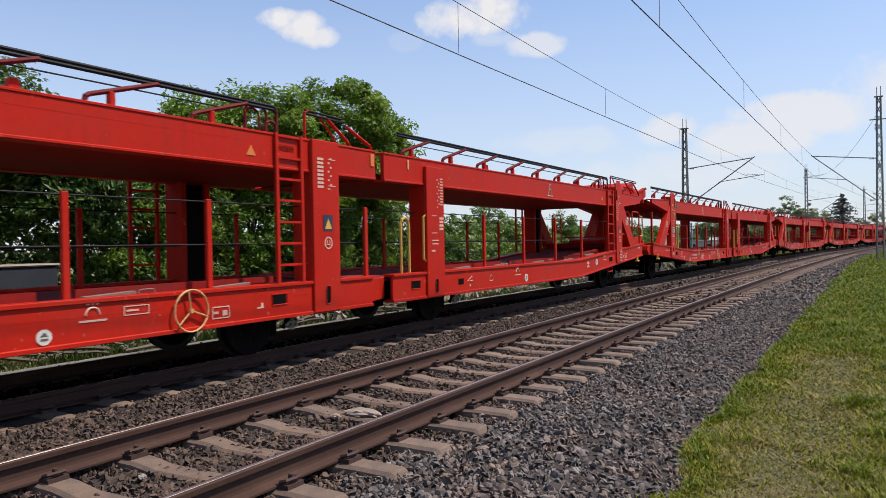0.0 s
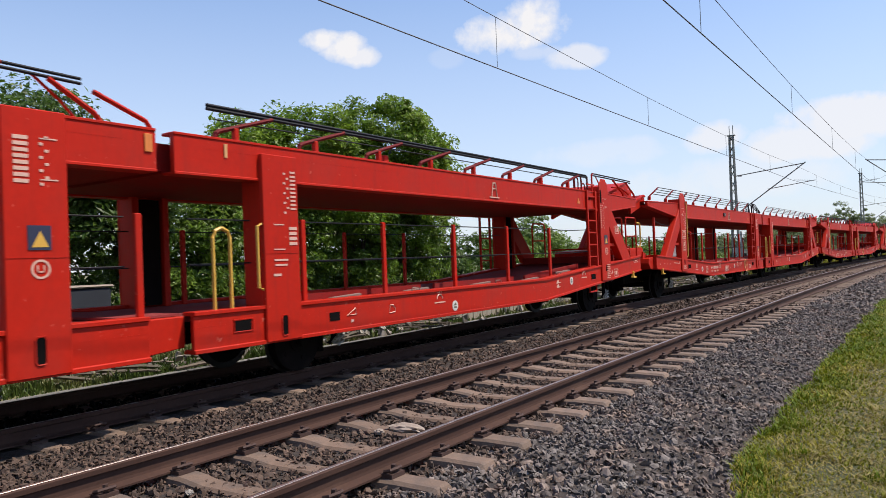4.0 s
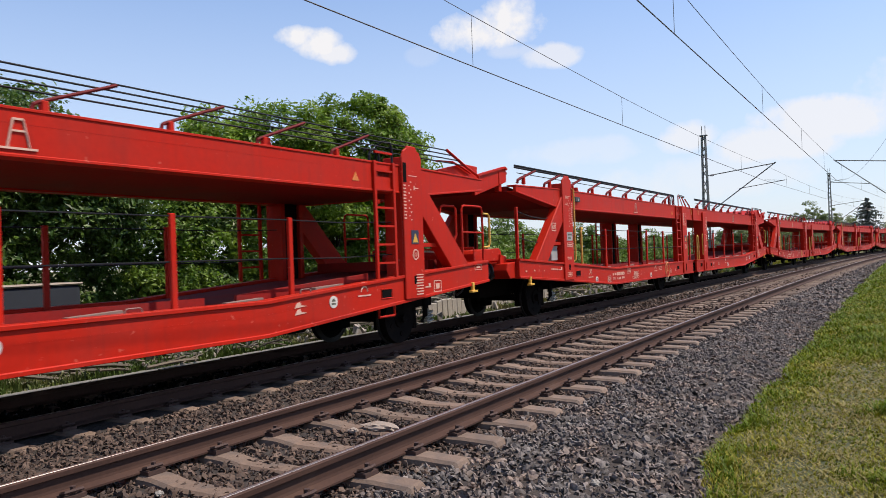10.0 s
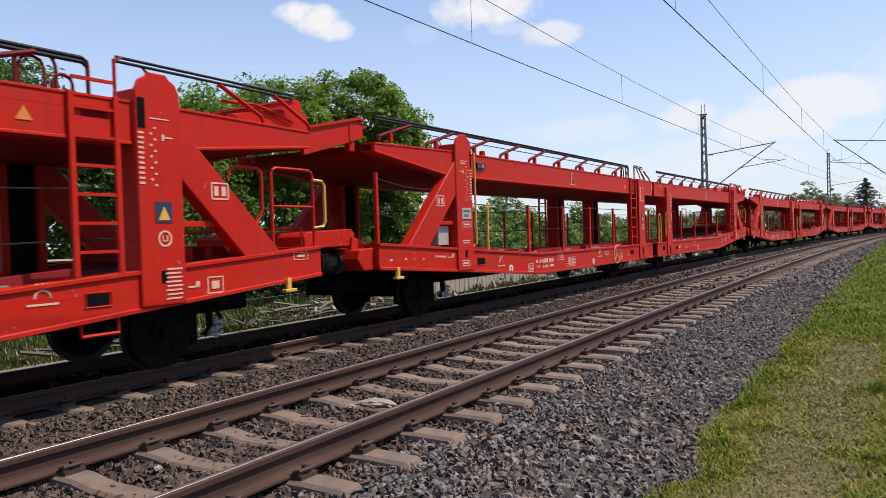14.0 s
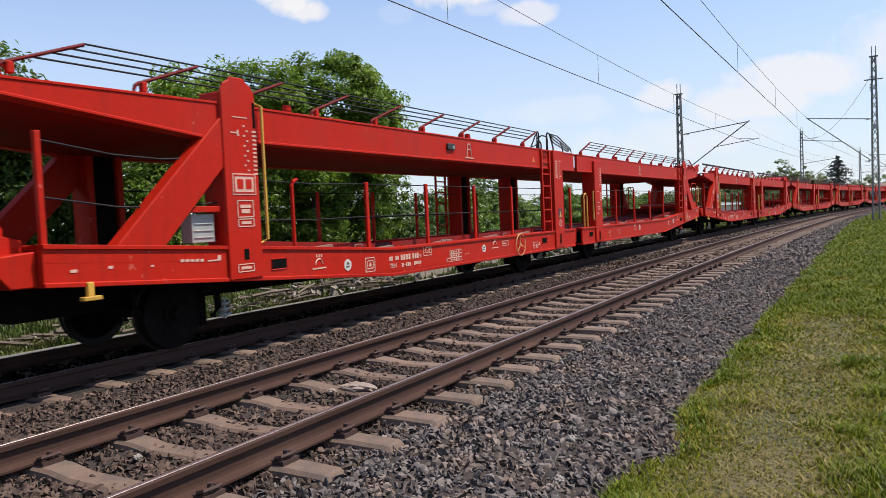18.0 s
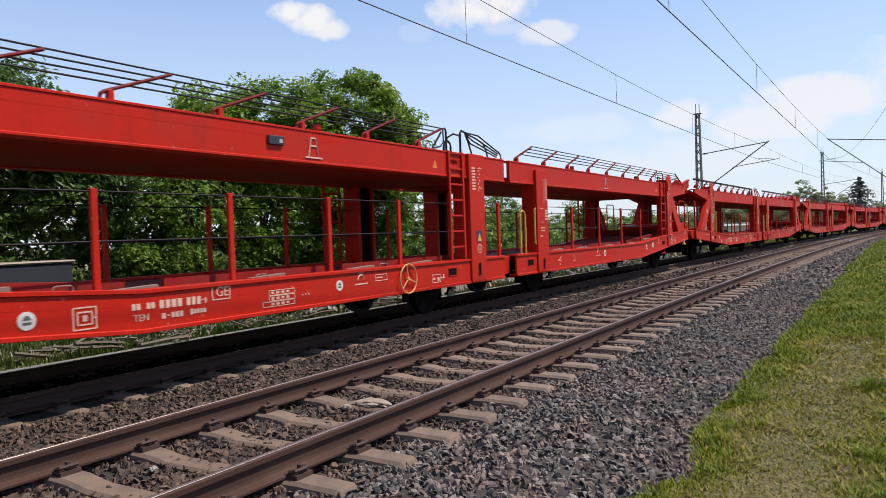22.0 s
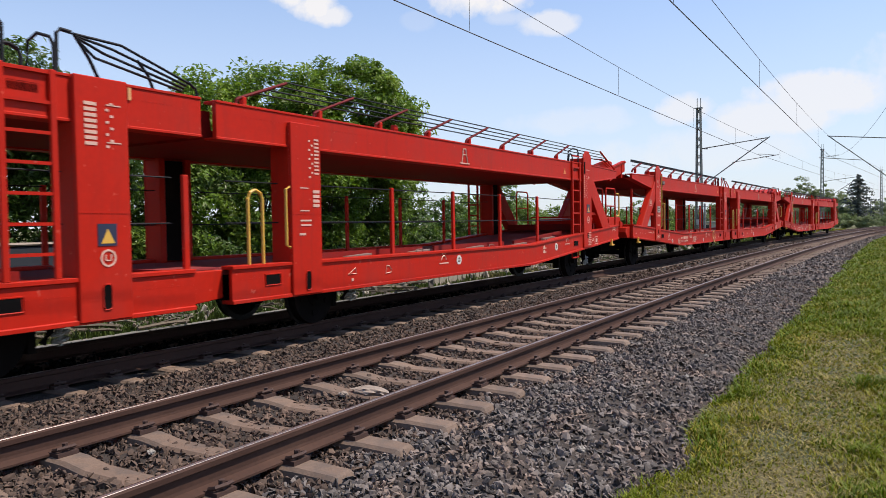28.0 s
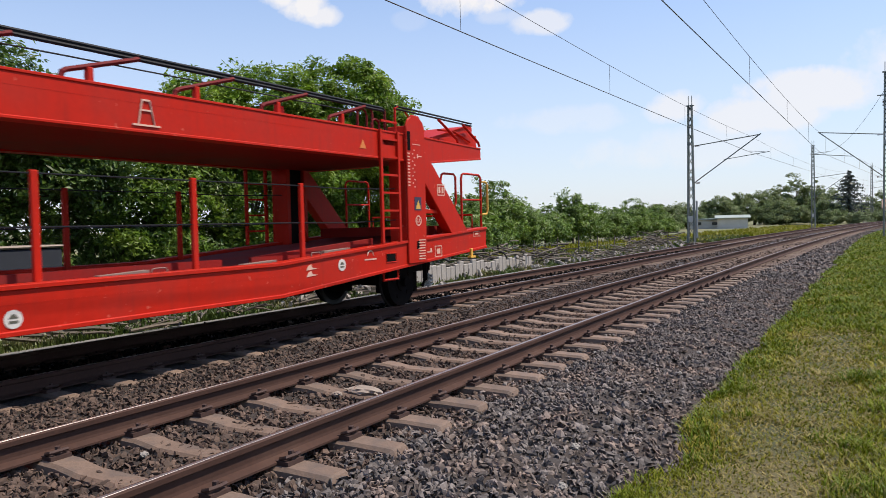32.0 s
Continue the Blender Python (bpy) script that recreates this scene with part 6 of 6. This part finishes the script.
turf(STRAW, 150000, 0.055, "straw", "matted dry straw-coloured grass of the verge")
turf(GRASS, 210000, 0.062, "green", "short yellow-green grass of the verge")
turf(LUSH, 190000, 0.085, "lush", "taller fresh green tufts in the verge")
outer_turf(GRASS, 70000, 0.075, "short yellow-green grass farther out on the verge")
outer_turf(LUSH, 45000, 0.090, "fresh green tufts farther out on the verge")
weeds(GRASS, 22000, -16.0, -7.6, 30, 130, 0.26, "pale rough grass of the ground behind the far track", 1.1)
weeds(WEED, 26000, -12.0, -7.4, 4, 70, 0.22, "tall weeds and grass behind the far track", 1.6)
weeds(WEED, 14000, -10.5, -7.3, 3, 16, 0.17, "fresh green grass behind the far track", 1.2)
weeds(WEED, 30000, -8.9, -7.28, 3, 40, 0.12, "low weeds creeping up to the far track", 1.6)

# ---------------------------------------------------------------- litter, debris, fence, houses


def crumple(name, label, at, size, mat, flat=0.35, category="litter"):
    bm = bmesh.new()
    bmesh.ops.create_icosphere(bm, subdivisions=3, radius=1.0)
    for v in bm.verts:
        k = 1 + 0.35 * noise.noise(v.co * 2.3 + Vector(at)) + 0.10 * noise.noise(v.co * 5)
        v.co = Vector((v.co.x * size[0], v.co.y * size[1], v.co.z * size[2])) * k
    me = bpy.data.meshes.new(name)
    bm.to_mesh(me)
    bm.free()
    me.materials.append(mat)
    ob = new(name, me)
    ob.location = at
    return tagged(ob, label, category)


crumple("litter", "crumpled pale sheet of litter lying between the rails", (0.05, 5.46, -0.19), (0.19, 0.10, 0.04), PAPER)
crumple("litter", "small pale scrap of litter beside the sheet", (-0.14, 5.30, -0.21), (0.05, 0.04, 0.03), PAPER)
for x, y, r in ((-0.26, 3.31, 0.030), (2.27, 4.98, 0.034), (2.43, 4.30, 0.036), (2.34, 7.95, 0.030), (1.55, 6.3, 0.022), (2.3, 9.2, 0.03), (1.3, 8.3, 0.020)):
    crumple("pale_stone", "single whitish stone among the dark ballast", (x, y, -0.215 if x < 2 else -0.215 - 0.27 * (x - 2)), (r, r * 0.9, r * 0.7), RUBBLE, category="stone")

g_w, g_r = Geo(), Geo()
for i in range(1250):
    y = 7 + 43 * rng.uniform(0, 1) ** 1.0
    x = -8.1 + rng.normal(scale=0.40) + CURVE * y * y / 2
    heap = 18 < y < 32 or 42 < y < 50
    if y < 13 and i % 5 > 1:
        continue
    x -= 0.6 if heap else 0.0
    z = -0.50 + abs(rng.normal(scale=0.40 if heap else 0.15)) * (1.0 if y > 12 else 0.6)
    ln, r = rng.uniform(0.25, 1.3), rng.uniform(0.012, 0.04)
    an, tilt = rng.normal(scale=0.5) + (0 if rng.uniform() < 0.75 else 1.4), rng.normal(scale=0.15)
    d = Vector((math.sin(an) * math.cos(tilt), math.cos(an) * math.cos(tilt), math.sin(tilt))) * ln / 2
    c = Vector((x, y, z))
    g_w.tube([c - d, c + d * 0.1 + Vector((0, 0, 0.02)), c + d], r, 5)
for i in range(620):
    y = 8 + 44 * rng.uniform(0, 1)
    x = -8.0 + rng.normal(scale=0.35) + CURVE * y * y / 2
    s_ = rng.uniform(0.04, 0.15) * (1.0 if y > 14 else 0.55)
    m = Matrix.Translation((x, y, -0.5 + abs(rng.normal(scale=0.10)))) @ Euler(rng.uniform(0, 3, 3)).to_matrix().to_4x4()
    g_r.add([m @ Vector((a * s_ * rng.uniform(0.5, 1.2), b * s_ * rng.uniform(0.35, 0.85), c * s_ * rng.uniform(0.2, 0.5))) for c in (-1, 1) for b in (-1, 1) for a in (-1, 1)],
            [(0, 2, 3, 1), (4, 5, 7, 6), (0, 1, 5, 4), (2, 6, 7, 3), (0, 4, 6, 2), (1, 3, 7, 5)])
tagged(part("brushwood", g_w, WOOD), "heaps of grey cut branches and old timber behind the track", "brushwood", kind="stuff")
tagged(part("rubble", g_r, RUBBLE), "pale broken stone and concrete rubble along the track", "rubble", kind="stuff")

wall = thing("low_wall", "low pale wall of upright concrete slabs", "wall")
slab_me = Geo().box(-0.05, 0.05, -0.14, 0.14, -0.60, 0.04).mesh("slab", RUBBLE, 0.02)
for i in range(30):
    y = 18.2 + 0.30 * i
    sl = part("slab", slab_me, RUBBLE, wall)
    sl.matrix_basis = Matrix.Translation((-7.70 + CURVE * y * y / 2 - 0.03 * (y - 18), y, rng.uniform(-0.10, 0.06))) @ Matrix.Rotation(rng.normal(scale=0.05), 4, 'X')
fence = thing("wire_fence", "old fence of thin pale posts with slack wires", "fence")
post_me = Geo().tube([(0, 0, -0.6), (0.02, 0.01, 0.55)], 0.028, 6).mesh("post", WOOD)
for i in range(20):
    y = 6 + 2.6 * i
    po = part("post", post_me, WOOD, fence)
    po.matrix_basis = Matrix.Translation((-8.9 + CURVE * y * y / 2, y, rng.uniform(-0.15, 0.05))) @ Matrix.Rotation(rng.normal(scale=0.06), 4, 'X')
for z in (0.02, 0.38):
    part("wire", Geo().tube([(-8.9 + CURVE * y * y / 2, y, z - 0.04 * ((y - 6) % 2.6 > 0.1)) for y in np.arange(6, 55.4, 1.3)], 0.006, 4), WIRE, fence)


def shed(at, turn, w, d, h, roof, label, pitched=0.0, windows=2):
    root = thing("house", label, "house", at=Matrix.Translation(at) @ Matrix.Rotation(radians(turn), 4, 'Z'))
    part("wall", Geo().box(-w / 2, w / 2, -d / 2, d / 2, -0.6, h), PLASTER, root)
    if pitched:
        g = Geo().prism([(-d / 2 - 0.4, h - 0.05), (d / 2 + 0.4, h - 0.05), (d / 2 + 0.4, h + 0.1), (0, h + pitched), (-d / 2 - 0.4, h + 0.1)], -w / 2 - 0.4, w / 2 + 0.4)
    else:
        g = Geo().box(-w / 2 - 0.3, w / 2 + 0.3, -d / 2 - 0.3, d / 2 + 0.3, h, h + 0.22)
    part("roof", g, roof, root, bevel=0.03)
    for i in range(windows):
        x = -w / 2 + w * (i + 0.5) / windows
        fr = part("window", Geo().box(x - 0.55, x + 0.55, -d / 2 - 0.05, -d / 2 + 0.02, h * 0.40, h * 0.82), PLASTER, root)
        part("pane", Geo().box(x - 0.45, x + 0.45, -d / 2 - 0.06, -d / 2 - 0.045, h * 0.45, h * 0.77), GLASS, fr)
    return root


q = EYE + sight(10.0, 0) * 128
shed((q.x - 1.2, q.y, -0.6), 10, 5.0, 5.0, 1.5, ROOF, "low pale garden house with a flat grey roof", 0, 2)
shed((q.x + 3.2, q.y - 3, -0.6), 10, 4.4, 4.0, 1.7, ROOF, "small flat-roofed garden hut beside the meadow", 0.5, 0)
q = EYE + sight(-1.9, 0) * 205
shed((q.x, q.y, -0.6), 0, 9, 8, 3.0, TILE_RED, "distant white house with a red tiled roof", 2.2, 4)


def covered_trailer(at, length, width, top):
    root = thing("covered_trailer", "dark blue-grey covered trailer with a pale top beside the hedge", "trailer", at=Matrix.Translation(at))
    part("body", Geo().box(-width / 2, width / 2, -length / 2, length / 2, 0.45, top - 0.12), TARP, root, bevel=0.05)
    part("cover", Geo().box(-width / 2 - 0.04, width / 2 + 0.04, -length / 2 - 0.04, length / 2 + 0.04, top - 0.115, top - 0.06), PAPER, root, "pale flat cover", 0.03)
    for sx in (-1, 1):
        part("wheel", Geo().disc((0, 0.28), 0.0, 0.28, sx * (width / 2 - 0.12), sx * (width / 2 + 0.02), 18), BLACK, root)
    part("drawbar", Geo().tube([(0, length / 2, 0.42), (0, length / 2 + 0.9, 0.40), (0, length / 2 + 0.9, 0.0)], 0.035, 6), GREY, root)
    return root


covered_trailer((-10.95, 8.3, -0.5), 2.0, 0.9, 1.66)

motions()
